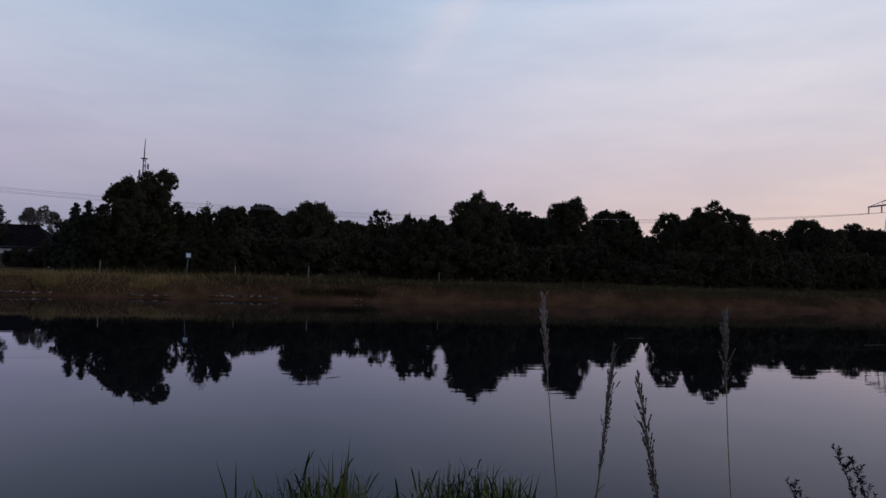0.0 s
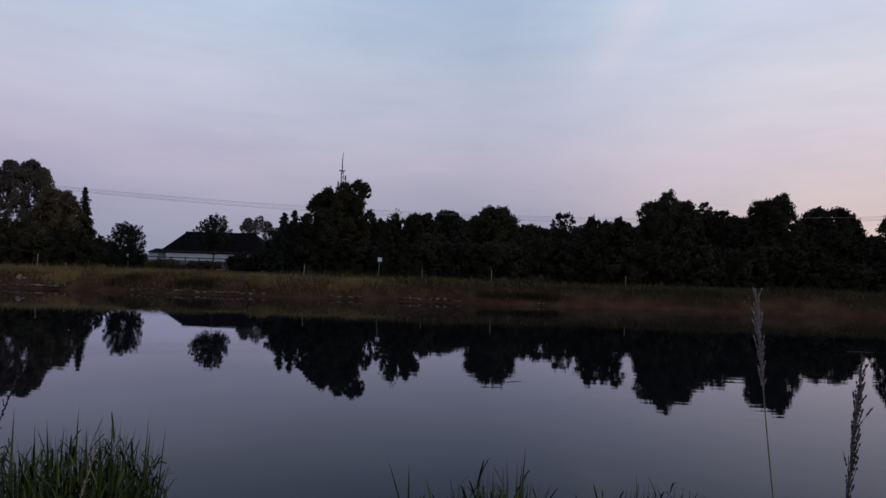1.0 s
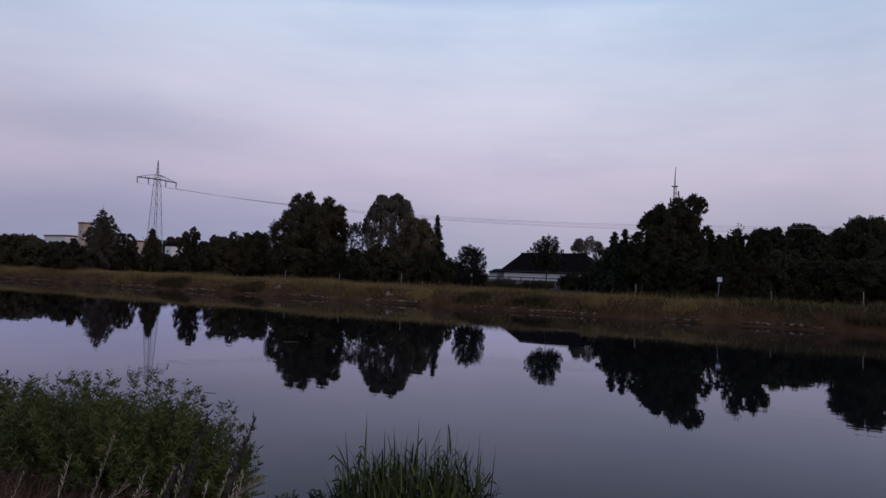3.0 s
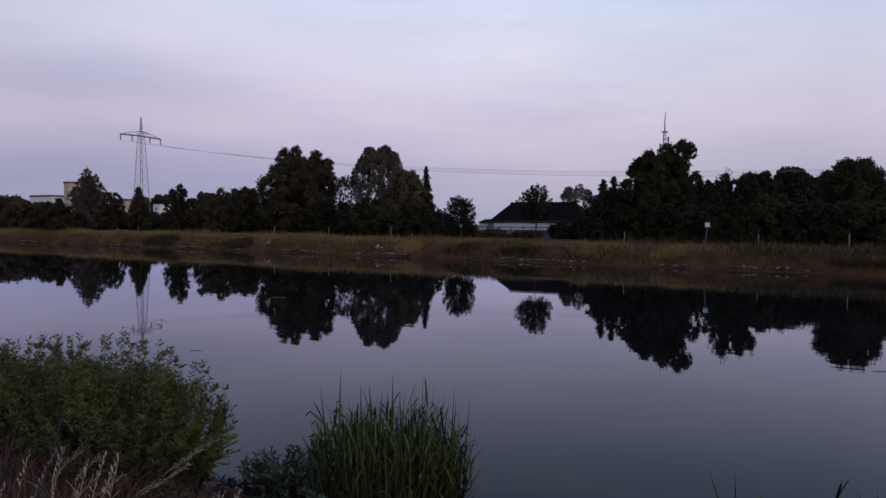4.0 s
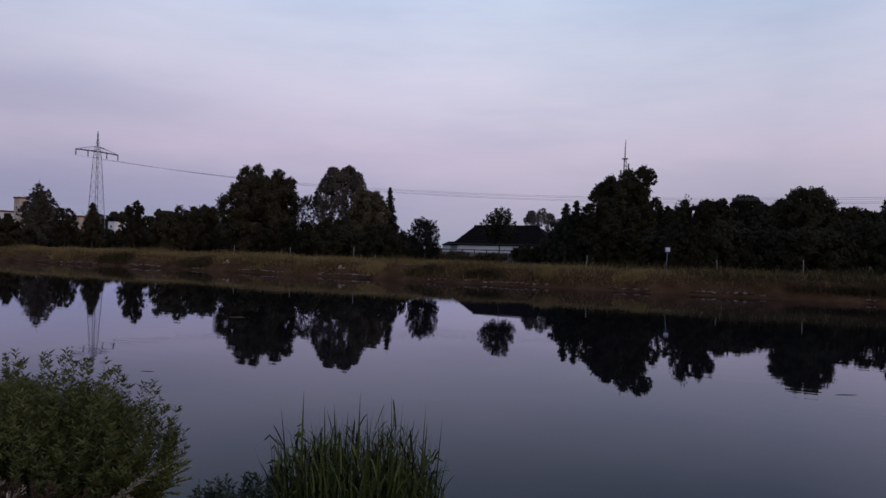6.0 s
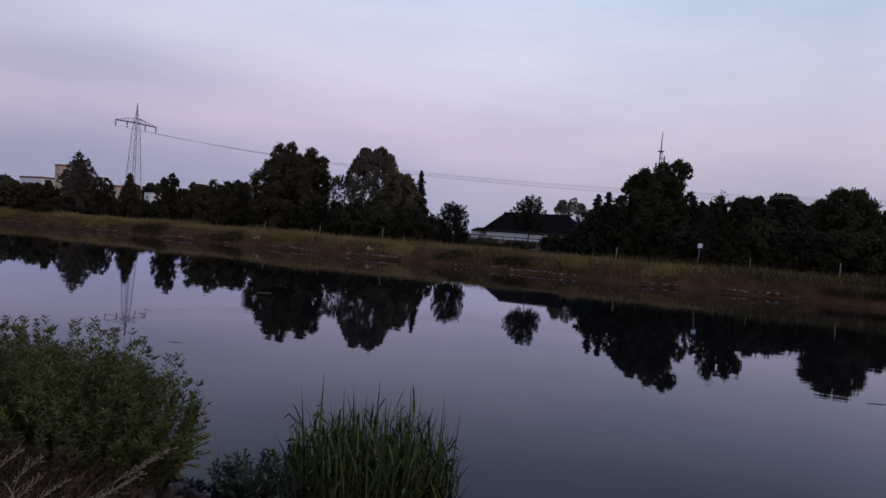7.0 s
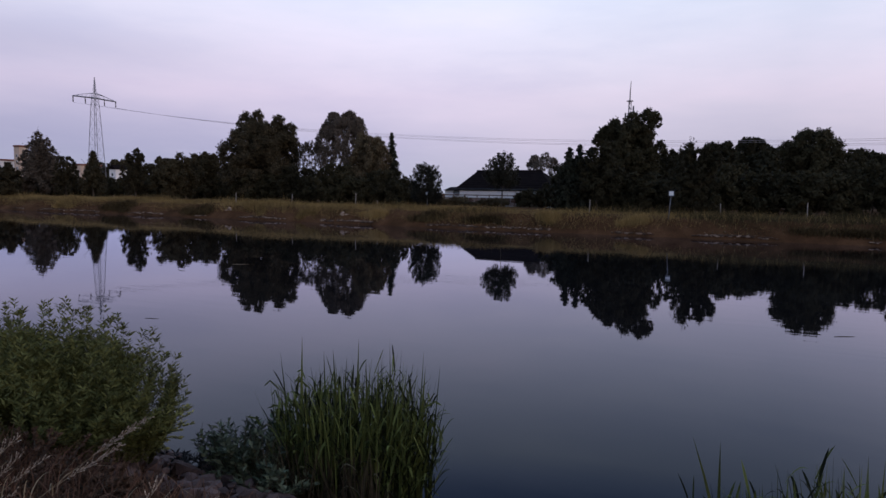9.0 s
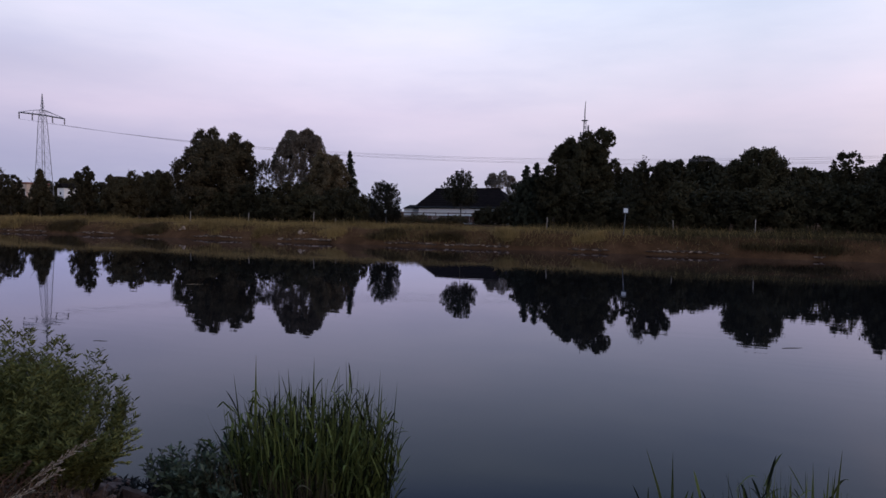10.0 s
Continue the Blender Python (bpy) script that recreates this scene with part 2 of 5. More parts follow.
PAINT_WHITE = material("white_paint", [(0.3, (0.70, 0.70, 0.69)), (0.7, (0.84, 0.84, 0.82))], rough=0.5, scale=6, bump=0.1)
SIGN_GREY = material("sign_grey", [(0.3, (0.020, 0.020, 0.020)), (0.7, (0.045, 0.045, 0.045))], rough=0.6, bump=0.1)
WOOD = material("weathered_wood", [(0.3, (0.16, 0.135, 0.115)), (0.7, (0.36, 0.31, 0.265))], rough=0.9, bump=0.6, bump_scale=25, stretch=(1, 1, 0.2))
FENCE_WOOD = material("fence_wood", [(0.3, (0.085, 0.045, 0.032)), (0.7, (0.20, 0.110, 0.078))], rough=0.85, bump=0.5, stretch=(0.3, 1, 1))


def water_material():
    m = bpy.data.materials.new("canal_water")
    m.use_nodes = True
    nt = m.node_tree
    nt.nodes.remove(nt.nodes["Principled BSDF"])
    geo = nt.nodes.new("ShaderNodeNewGeometry")
    low = node(nt, "ShaderNodeTexNoise", Scale=0.15, Detail=2.0)
    nt.links.new(geo.outputs["Position"], low.inputs["Vector"])
    body = nt.nodes.new("ShaderNodeBsdfDiffuse")
    nt.links.new(ramp(nt, low.outputs[0], [(0.3, (0.0065, 0.0060, 0.0062)), (0.7, (0.0095, 0.0088, 0.0090))]), body.inputs[0])
    ripple = node(nt, "ShaderNodeTexNoise", Scale=2.1, Detail=2.0)
    squeeze = nt.nodes.new("ShaderNodeMapping")
    squeeze.inputs["Scale"].default_value = (0.13, 1.0, 1.0)
    nt.links.new(geo.outputs["Position"], squeeze.inputs[0])
    nt.links.new(squeeze.outputs[0], ripple.inputs["Vector"])
    # breezy patches among still water
    patch = node(nt, "ShaderNodeTexNoise", Scale=0.045, Detail=2.0)
    nt.links.new(geo.outputs["Position"], patch.inputs["Vector"])
    breeze = ramp(nt, patch.outputs[0], [(0.42, (0.25, 0.25, 0.25)), (0.62, (1, 1, 1))])
    height = math_node(nt, "MULTIPLY", ripple.outputs[0], breeze)
    bp = node(nt, "ShaderNodeBump", Strength=1.0, Distance=0.0030)
    nt.links.new(height, bp.inputs["Height"])
    mirror = node(nt, "ShaderNodeBsdfGlossy", Roughness=0.015)
    mirror.inputs["Color"].default_value = (0.815, 0.855, 0.995, 1)
    facing = node(nt, "ShaderNodeFresnel", IOR=1.31)
    mix = nt.nodes.new("ShaderNodeMixShader")
    for n in (mirror, facing):
        nt.links.new(bp.outputs[0], n.inputs["Normal"])
    gloss = math_node(nt, "MINIMUM", math_node(nt, "MULTIPLY", math_node(nt, "POWER", facing.outputs[0], 1.43), 1.56), 1.0)
    nt.links.new(gloss, mix.inputs[0])
    nt.links.new(body.outputs[0], mix.inputs[1])
    nt.links.new(mirror.outputs[0], mix.inputs[2])
    nt.links.new(mix.outputs[0], nt.nodes["Material Output"].inputs[0])
    return m


WATER = water_material()

# ---- mesh helpers ----


def mesh_of(name, verts, faces, mat, smooth=False):
    me = bpy.data.meshes.new(name)
    me.from_pydata(np.asarray(verts, dtype=float).reshape(-1, 3).tolist(), [], [list(map(int, f)) for f in faces])
    me.materials.append(mat)
    if smooth:
        me.shade_smooth()
    return me


def quad_mesh(name, quads, mat):
    """A mesh from an (n, 4, 3) array of loose quads, or an (n, 3, 3) array of loose triangles."""
    q = np.asarray(quads, dtype=float)
    n, k = q.shape[:2]
    me = bpy.data.meshes.new(name)
    me.vertices.add(k * n)
    me.vertices.foreach_set("co", q.reshape(-1))
    me.loops.add(k * n)
    me.loops.foreach_set("vertex_index", np.arange(k * n, dtype=np.int32))
    me.polygons.add(n)
    me.polygons.foreach_set("loop_start", np.arange(0, k * n, k, dtype=np.int32))
    me.update(calc_edges=True)
    me.materials.append(mat)
    return me


def ribbon_mesh(name, strips, mat):
    """A mesh from an (n, k, 2, 3) array of ribbons, each of k cross-lines."""
    s = np.asarray(strips, dtype=float)
    n, k = s.shape[:2]
    base = (np.arange(n) * k * 2)[:, None] + (np.arange(k - 1) * 2)[None, :]
    f = np.stack([base, base + 1, base + 3, base + 2], -1).reshape(-1, 4)
    me = bpy.data.meshes.new(name)
    me.vertices.add(n * k * 2)
    me.vertices.foreach_set("co", s.reshape(-1))
    me.loops.add(f.size)
    me.loops.foreach_set("vertex_index", f.reshape(-1).astype(np.int32))
    me.polygons.add(len(f))
    me.polygons.foreach_set("loop_start", np.arange(0, f.size, 4, dtype=np.int32))
    me.update(calc_edges=True)
    me.materials.append(mat)
    me.shade_smooth()
    return me


def part(name, me, parent, label=""):
    ob = new(name, me)
    ob.parent = parent
    if label:
        ob["label"] = label
    return ob


def thing(name, x, y, z, label, category, group="", kind="", turn=0.0):
    ob = new(name)
    ob.matrix_basis = pose(x, y, z, 0, 0, turn)
    return tagged(ob, label, category, group, kind)


class Shape:
    """Collects tubes, boxes and the like into one mesh."""

    def __init__(self):
        self.v, self.f = [], []

    def tube(self, pts, radii, sides=6, cap=True):
        pts = [Vector(p) for p in pts]
        b = len(self.v)
        for i, p in enumerate(pts):
            d = (pts[min(i + 1, len(pts) - 1)] - pts[max(i - 1, 0)]).normalized()
            a = d.orthogonal().normalized() if abs(d.z) > 0.99 else d.cross(Vector((0, 0, 1))).normalized()
            c = d.cross(a)
            r = radii[i] if hasattr(radii, "__len__") else radii
            for k in range(sides):
                w = 2 * math.pi * k / sides
                self.v.append(p + (a * math.cos(w) + c * math.sin(w)) * r)
        for i in range(len(pts) - 1):
            for k in range(sides):
                k2 = (k + 1) % sides
                self.f.append((b + i * sides + k, b + i * sides + k2, b + (i + 1) * sides + k2, b + (i + 1) * sides + k))
        if cap:
            self.f.append(tuple(b + k for k in reversed(range(sides))))
            self.f.append(tuple(b + (len(pts) - 1) * sides + k for k in range(sides)))
        return self

    def box(self, x0, y0, z0, x1, y1, z1, soft=0.0):
        """A box; soft chamfers its upright and lying edges."""
        b = len(self.v)
        if not soft:
            self.v += [Vector(p) for p in ((x0, y0, z0), (x1, y0, z0), (x1, y1, z0), (x0, y1, z0), (x0, y0, z1), (x1, y0, z1), (x1, y1, z1), (x0, y1, z1))]
            self.f += [tuple(b + i for i in f) for f in ((3, 2, 1, 0), (4, 5, 6, 7), (0, 1, 5, 4), (1, 2, 6, 5), (2, 3, 7, 6), (3, 0, 4, 7))]
            return self
        rings = [(z0, soft), (z0 + soft, 0), (z1 - soft, 0), (z1, soft)]
        for z, i in rings:
            xa, xb, ya, yb = x0 + i, x1 - i, y0 + i, y1 - i
            self.v += [Vector(p) for p in ((xa + soft, ya, z), (xb - soft, ya, z), (xb, ya + soft, z), (xb, yb - soft, z),
                                           (xb - soft, yb, z), (xa + soft, yb, z), (xa, yb - soft, z), (xa, ya + soft, z))]
        for r in range(3):
            for k in range(8):
                k2 = (k + 1) % 8
                self.f.append((b + 8 * r + k, b + 8 * r + k2, b + 8 * r + 8 + k2, b + 8 * r + 8 + k))
        self.f.append(tuple(b + k for k in reversed(range(8))))
        self.f.append(tuple(b + 24 + k for k in range(8)))
        return self

    def poly(self, pts, faces):
        b = len(self.v)
        self.v += [Vector(p) for p in pts]
        self.f += [tuple(b + i for i in f) for f in faces]
        return self

    def mesh(self, name, mat, smooth=False):
        return mesh_of(name, [tuple(p) for p in self.v], self.f, mat, smooth)


def unit(v):
    return v / np.maximum(np.linalg.norm(v, axis=-1, keepdims=True), 1e-9)


def leaves_at(rng, c, out, length, width, droop=0.0):
    """Loose three-cornered leaves at points c, facing roughly along out."""
    n = len(c)
    nrm = unit(out + rng.normal(0, 0.75, (n, 3)))
    along = unit(np.cross(nrm, rng.normal(0, 1, (n, 3))) + np.array([0, 0, -droop]))
    side = unit(np.cross(nrm, along))
    l = (length * rng.uniform(0.6, 1.35, n))[:, None]
    w = (width * rng.uniform(0.6, 1.35, n))[:, None]
    foot = c - along * l * 0.4
    return np.stack([foot - side * w / 2, foot + side * w / 2, c + along * l * 0.6], 1)


# ---- ground and water ----
SHORE, FAR_SHORE, CREST = 6.3, 58.7, 1.85


def ground_height(x, y):
    """The canal's section: a crest under the camera, a slope to the water, the bed, and the far bank."""
    def step(a, b, v):
        t = np.clip((v - a) / (b - a), 0, 1)
        return t * t * (3 - 2 * t)
    near = CREST - 0.62 * np.clip(y - 2.2, 0, 30) * 0.72
    z = np.where(y < 2.2, CREST, near)
    z = np.where(y > SHORE + 3.5, -2.2, np.maximum(z, -2.2))
    far = -0.05 + (y - FAR_SHORE) * 0.66
    z = np.where(y > 40, np.clip(far, -2.2, 1.55), z)
    z = np.where(y > 61.2, 1.55 + 0.2 * step(61.2, 63.5, y), z)
    z = np.where(y > 66, 1.75 - 0.15 * step(66, 72, y), z)
    return z


def build_ground():
    xs = np.concatenate([[-2600, -1200, -600, -380, -250], np.arange(-190, -15, 1.6), np.arange(-15, 9, 0.4), np.arange(9, 130, 1.6), [160, 220, 320, 600, 1200, 2600]])
    ys = np.concatenate([[-2600, -600, -150, -40, -12, -5], np.arange(-3, 11, 0.35), [14, 25, 40, 50, 55], np.arange(56.5, 68, 0.45), np.arange(69, 100, 3), [120, 160, 220, 320, 500, 900, 1600, 2800]])
    gx, gy = np.meshgrid(xs, ys)
    gz = ground_height(gx, gy)
    bumps = np.array([[noise.noise(Vector((x * 0.45, y * 0.45, 0.3))) * 0.10 + noise.noise(Vector((x * 1.7, y * 1.7, 5.0))) * 0.05 for x in xs] for y in ys])
    near = (np.abs(gx) < 200) & (gy > -10) & (gy < 110)
    gz = gz + np.where(near, bumps, 0)
    n = len(xs)
    v = np.stack([gx, gy, gz], -1).reshape(-1, 3)
    f = [(j * n + i, j * n + i + 1, (j + 1) * n + i + 1, (j + 1) * n + i) for j in range(len(ys) - 1) for i in range(n - 1)]
    tagged(new("ground", mesh_of("ground", v, f, EARTH, True)), "dry grassy earth banks of a canal and flat land", "ground", kind="structure")
    w = Shape()
    w.poly([(-2600, 3.5, 0), (2600, 3.5, 0), (2600, 60.5, 0), (-2600, 60.5, 0)], [(0, 1, 2, 3)])
    tagged(new("water", w.mesh("water", WATER)), "still dark canal water mirroring the dusk sky", "water", kind="structure")


build_ground()


# ---- trees ----


def profile(kind, u):
    """Half width, as a share of the tree's, at the height u (0 to 1)."""
    if kind == "cone":
        return 0.95 * (1 - u) ** 0.75 * min(1, 0.55 + 2.2 * u)
    if kind == "column":
        return min(1, 0.55 + 1.6 * u) * math.sqrt(max(0.0, 1 - max(0, (u - 0.62) / 0.40) ** 2))
    a = (u - 0.46) / 0.56
    return math.sqrt(max(0.0, 1 - a * a))


def crown(rng, kind, h, w, mat, density=34.0, extra=(), leaf=0.30, low=0.10, sprig=0.4):
    """Small leafy clumps over an uneven envelope of the kind's outline. extra: further heads (dx, top, width)."""
    smooth = kind == "smooth"
    shape = "dome" if smooth else kind
    near = leaf < 0.5
    seed = rng.uniform(0, 50)
    area = math.pi * w * h * 0.8
    count = int(min(170, max(50, area * 0.85)))
    clumps = []
    for k in range(count):
        u = low + (1 - low) * (k + rng.uniform(0.1, 0.9)) / count
        a = k * 2.4 + rng.uniform(-0.6, 0.6)
        r = min(1.0, max(0.32, w * (rng.uniform(0.06, 0.11) if not smooth else rng.uniform(0.08, 0.12))))
        wave = noise.noise(Vector((math.cos(a) * 1.3, math.sin(a) * 1.3 + seed, u * h * 0.33)))
        reach = 1 + (0.05 if smooth else 0.20) * wave
        zc = min(u * h * (1 + 0.05 * wave * (not smooth)), h - 0.8 * r)
        rr = max(0.0, profile(shape, min(1.0, zc / h)) * w / 2 * reach - r * rng.uniform(0.4, 1.1))
        if rng.uniform() < (0.08 if smooth else 0.22):
            rr *= rng.uniform(0.5, 0.9)
        clumps.append((rr * math.cos(a), rr * math.sin(a), zc, r, a))
    for dx, top, width in extra:
        r = min(0.8, max(0.26, width * 0.2))
        for k in range(18):
            a, t = k * 2.4, (k + 0.5) / 18
            zc = top - r * 0.8 - width * 0.95 * t * rng.uniform(0.7, 1.2)
            spread = (width / 2 - 0.4 * r) * min(1.0, math.sqrt(t) * 1.25) * rng.uniform(0.6, 1.05)
            clumps.append((dx + spread * math.cos(a), spread * math.sin(a), max(0.6, zc), r * rng.uniform(0.7, 1.1), a))
    pts, outs = [], []
    for cx, cy, cz, r, a in clumps:
        n = int(10 * density * r * r * (1.9 if near else 1.0)) + 16
        d = unit(rng.normal(0, 1, (n, 3)))
        rad = np.minimum(np.abs(rng.normal(0, 0.42, n)) + 0.35 * rng.uniform(0, 1, n), rng.uniform(0.8, 1.12, n))
        p = np.array([cx, cy, cz]) + d * (rad * r)[:, None] * np.array([1.0, 1.0, 0.95])
        keep = p[:, 2] > 0.15
        pts.append(p[keep])
        outs.append(unit(d + np.array([math.cos(a), math.sin(a), 0.5]))[keep])
    pts, outs = np.concatenate(pts), np.concatenate(outs)
    size = leaf * (0.72 if near else 1.1)
    # twigs that stick out of the outline
    pick = rng.choice(len(pts), max(30, len(pts) // (420 if smooth else 170)), replace=False)
    sp = []
    for i in pick:
        d = unit(outs[i] * np.array([1, 1, 0.6]) + np.array([0, 0, 0.55]) + rng.normal(0, 0.3, 3))
        sp.append(pts[i] + d * np.sort(rng.uniform(0, rng.uniform(0.4, 1.0) * sprig * 1.2, 12))[:, None] + rng.normal(0, 0.04, (12, 3)))
    many = len(pts)
    pts = np.concatenate([pts] + sp)
    outs = np.concatenate([outs, np.repeat(outs[pick], 12, axis=0)])
    fine = np.where(np.arange(len(pts)) < many, 1.0, 0.75)
    q = leaves_at(rng, pts, outs, size * fine, size * 0.66 * fine, 0.3)
    m = many // 3
    pick = rng.choice(many, m, replace=False)
    centre = np.array([0, 0, 0.42 * h])
    inner = centre + (pts[pick] - centre) * rng.uniform(0.2, 0.84, m)[:, None]
    q = np.concatenate([q, leaves_at(rng, inner, outs[pick], 0.44 if near else 0.85, 0.32 if near else 0.6)])
    return quad_mesh("crown", q, mat)


def weeping_crown(rng, h, w, mat, heads=(), strands=340, per=26, leaf=0.21, droop=1.0, clear=0.22):
    """Thin hanging strands of small leaves with gaps between them, as a birch has."""
    seed = rng.uniform(0, 50)
    pts, outs = [], []
    for k in range(strands):
        a = rng.uniform(0, 2 * math.pi)
        head = heads[rng.integers(len(heads))] if len(heads) and rng.uniform() < 0.40 else None
        if head is None:
            u = clear + (1 - clear) * rng.uniform() ** 0.8
            rr = profile("dome", u) * w / 2 * math.sqrt(rng.uniform(0.12, 1))
            c = np.array([rr * math.cos(a), rr * math.sin(a), u * h - 0.15])
        else:
            dx, top, width = head
            t = rng.uniform(0.03, 1)
            rr = width / 2 * math.sqrt(t) * rng.uniform(0.3, 1)
            c = np.array([dx + rr * math.cos(a), rr * math.sin(a), top - 0.15 - width * 0.8 * t])
        if noise.noise(Vector((c[0] * 1.0, c[1] * 1.0 + seed, c[2] * 0.8))) < -0.15:
            continue
        l = rng.uniform(0.3, 1.2) * droop
        s = np.sort(rng.uniform(0, 1, per))
        o = np.array([math.cos(a), math.sin(a), 0.0])
        p = c + o * (0.60 * l * np.sqrt(s))[:, None] + np.array([0, 0, 1.0]) * (0.16 * np.sin(math.pi * s) - l * s ** 1.6)[:, None]
        pts.append(p + rng.normal(0, 0.09, (per, 3)))
        outs.append(np.tile(o + np.array([0, 0, 0.4]), (per, 1)))
    pts, outs = np.concatenate(pts), np.concatenate(outs)
    return quad_mesh("crown", leaves_at(rng, pts, outs, leaf, leaf * 0.66, 0.35), mat)


def birch(seed, x, y, top, width, mat, label, heads=(), strands=340, bark=None, droop=1.0, clear=0.22):
    rng = np.random.default_rng(seed)
    base = float(ground_height(np.array(x), np.array(y))) - 0.06
    h = top - base
    t = thing("tree", x, y, base, label, "tree", "trees beyond the canal")
    part("trunk", trunk_mesh(rng, h * 1.08, 0.07 + 0.010 * h, bark or BIRCH_BARK, 14, width * 0.36), t)
    part("crown", weeping_crown(rng, h, width, mat, [(dx, tz - base, w) for dx, tz, w in heads], strands, droop=droop, clear=clear), t)
    return t


def upswept_crown(rng, h, w, mat, low=0.2, arms=70, leaf=0.21):
    """An open crown of rising branches, each a ragged plume of leaves with sky between."""
    pts, outs = [], []
    mid, half = h * (low + 0.36 * (1 - low)), h * 0.64 * (1 - low)
    for k in range(arms):
        a = k * 2.4 + rng.uniform(-0.5, 0.5)
        sv = -0.55 + 1.55 * (k + rng.uniform(0, 1)) / arms
        far = rng.uniform(0.78, 1.10)
        o = np.array([math.cos(a), math.sin(a), 0.0])
        reach = w / 2 * math.sqrt(max(0.0, 1 - sv * sv)) * far
        tip = o * reach + np.array([0, 0, min(h, mid + half * sv * far)])
        foot = np.array([0, 0, max(low * h * 0.9, tip[2] - 0.35 - 0.7 * reach)])
        n = int(40 + 50 * reach)
        s = rng.uniform(0.25, 1, n) ** 0.75
        c = foot + (tip - foot) * s[:, None] + np.array([0, 0, -0.15]) * np.sin(math.pi * s)[:, None]
        pts.append(c + rng.normal(0, 1, (n, 3)) * (0.04 + 0.17 * np.sin(math.pi * s ** 1.3))[:, None])
        outs.append(np.tile(o + np.array([0, 0, 0.5]), (n, 1)))
    pts, outs = np.concatenate(pts), np.concatenate(outs)
    return quad_mesh("crown", leaves_at(rng, pts, outs, leaf, leaf * 0.6, 0.1), mat)


def young_tree(seed, x, y, top, width, low, arms, mat, label):
    rng = np.random.default_rng(seed)
    base = float(ground_height(np.array(x), np.array(y))) - 0.06
    h = top - base
    t = thing("tree", x, y, base, label, "tree", "trees beyond the canal")
    part("trunk", trunk_mesh(rng, h, 0.035, BARK, 10, width * 0.25), t)
    part("crown", upswept_crown(rng, h, width, mat, low, arms), t)
    return t


def trunk_mesh(rng, h, r, mat, limbs=7, reach=1.0):
    s = Shape()
    bend = rng.normal(0, 0.12, (2,))
    pts = [(bend[0] * math.sin(t * 2.2), bend[1] * math.sin(t * 2.9), t * h * 0.85 - 0.25) for t in np.linspace(0, 1, 7)]
    s.tube(pts, [r * (1.25 if i == 0 else 1) * (1 - 0.8 * i / 6) for i in range(7)], 8)
    for k in range(limbs):
        t = 0.25 + 0.6 * k / limbs
        a = k * 2.4 + rng.uniform(-0.4, 0.4)
        b = Vector((bend[0] * math.sin(t * 2.2), bend[1] * math.sin(t * 2.9), t * h * 0.85 - 0.25))
        l = reach * rng.uniform(0.6, 1.0)
        d = Vector((math.cos(a), math.sin(a), 0.75))
        s.tube([b, b + d * l * 0.5, b + d * l + Vector((0, 0, 0.25 * l))], [r * 0.42 * (1 - t * 0.6), r * 0.28 * (1 - t * 0.6), 0.02], 5)
    return s.mesh("trunk", mat, True)


def tree(seed, x, y, top, width, kind="dome", mat=None, label="", extra=(), density=19.0, leaf=0.37, category="tree", group="trees beyond the canal", low=0.10, sprig=0.4, stem=0.10):
    rng = np.random.default_rng(seed)
    base = float(ground_height(np.array(x), np.array(y))) - 0.06
    h = top - base
    t = thing("tree", x, y, base, label or "dark broadleaf tree with a rounded crown behind the bank", category, group)
    part("trunk", trunk_mesh(rng, h, stem * (1 + 0.14 * h), BARK, 8, width * 0.28), t)
    ex = [(dx, tz - base, w) for dx, tz, w in extra]
    part("crown", crown(rng, kind, h, width, mat or LEAF_DARK, density, ex, leaf, low, sprig), t)
    return t


def spruce(seed, x, y, top, width, label="narrow dark spruce with drooping whorls of branches"):
    rng = np.random.default_rng(seed)
    base = float(ground_height(np.array(x), np.array(y))) - 0.06
    h = top - base
    t = thing("spruce", x, y, base, label, "tree", "trees beyond the canal")
    part("trunk", Shape().tube([(0, 0, -0.3), (0.03, 0, h * 0.5), (0, 0, h * 0.99)], [0.17, 0.09, 0.015], 7).mesh("trunk", BARK, True), t)
    pts, outs = [], []
    z = 0.5
    while z < h * 0.985:
        u = z / h
        r = width / 2 * (1 - u) ** 0.8 * rng.uniform(0.75, 1.12) + 0.08
        arms = 9 if u < 0.7 else 6
        for k in range(arms):
            a = rng.uniform(0, 2 * math.pi)
            rr = r * rng.uniform(0.7, 1.1)
            n = int(16 + 46 * rr)
            s = rng.uniform(0.05, 1, n)
            p = np.stack([math.cos(a) * rr * s, math.sin(a) * rr * s, z - 0.42 * rr * s ** 1.4 + 0.1], -1)
            pts.append(p + rng.normal(0, 0.07, (n, 3)))
            outs.append(np.tile([math.cos(a), math.sin(a), 0.4], (n, 1)))
        z += 0.34
    q = leaves_at(rng, np.concatenate(pts), np.concatenate(outs), 0.26, 0.13, 0.5)
    part("crown", quad_mesh("crown", q, NEEDLE), t)
    return t


# the loose row left of the house, and the tall pair at its side
tree(11, -118.0, 66, 6.5, 8, "dome", LEAF_DARK, density=8, leaf=0.52)
tree(12, -109.5, 63, 6.4, 6.5, "dome", LEAF_DARK, extra=((-1.0, 6.7, 1.6), (1.8, 7.2, 1.6)), density=8, leaf=0.52)
tree(13, -132.6, 83.7, 12.8, 12.0, "cone", LEAF_BIRCH, "russet-tinged tree with an airy pointed crown", extra=((-4.4, 11.2, 2.6), (-2.5, 12.9, 2.8), (-0.4, 14.6, 2.6), (2.3, 13.3, 2.5), (4.0, 11.5, 2.4), (5.8, 9.9, 2.8), (-5.3, 10.4, 2.6)), density=9, leaf=0.38, sprig=0.9)
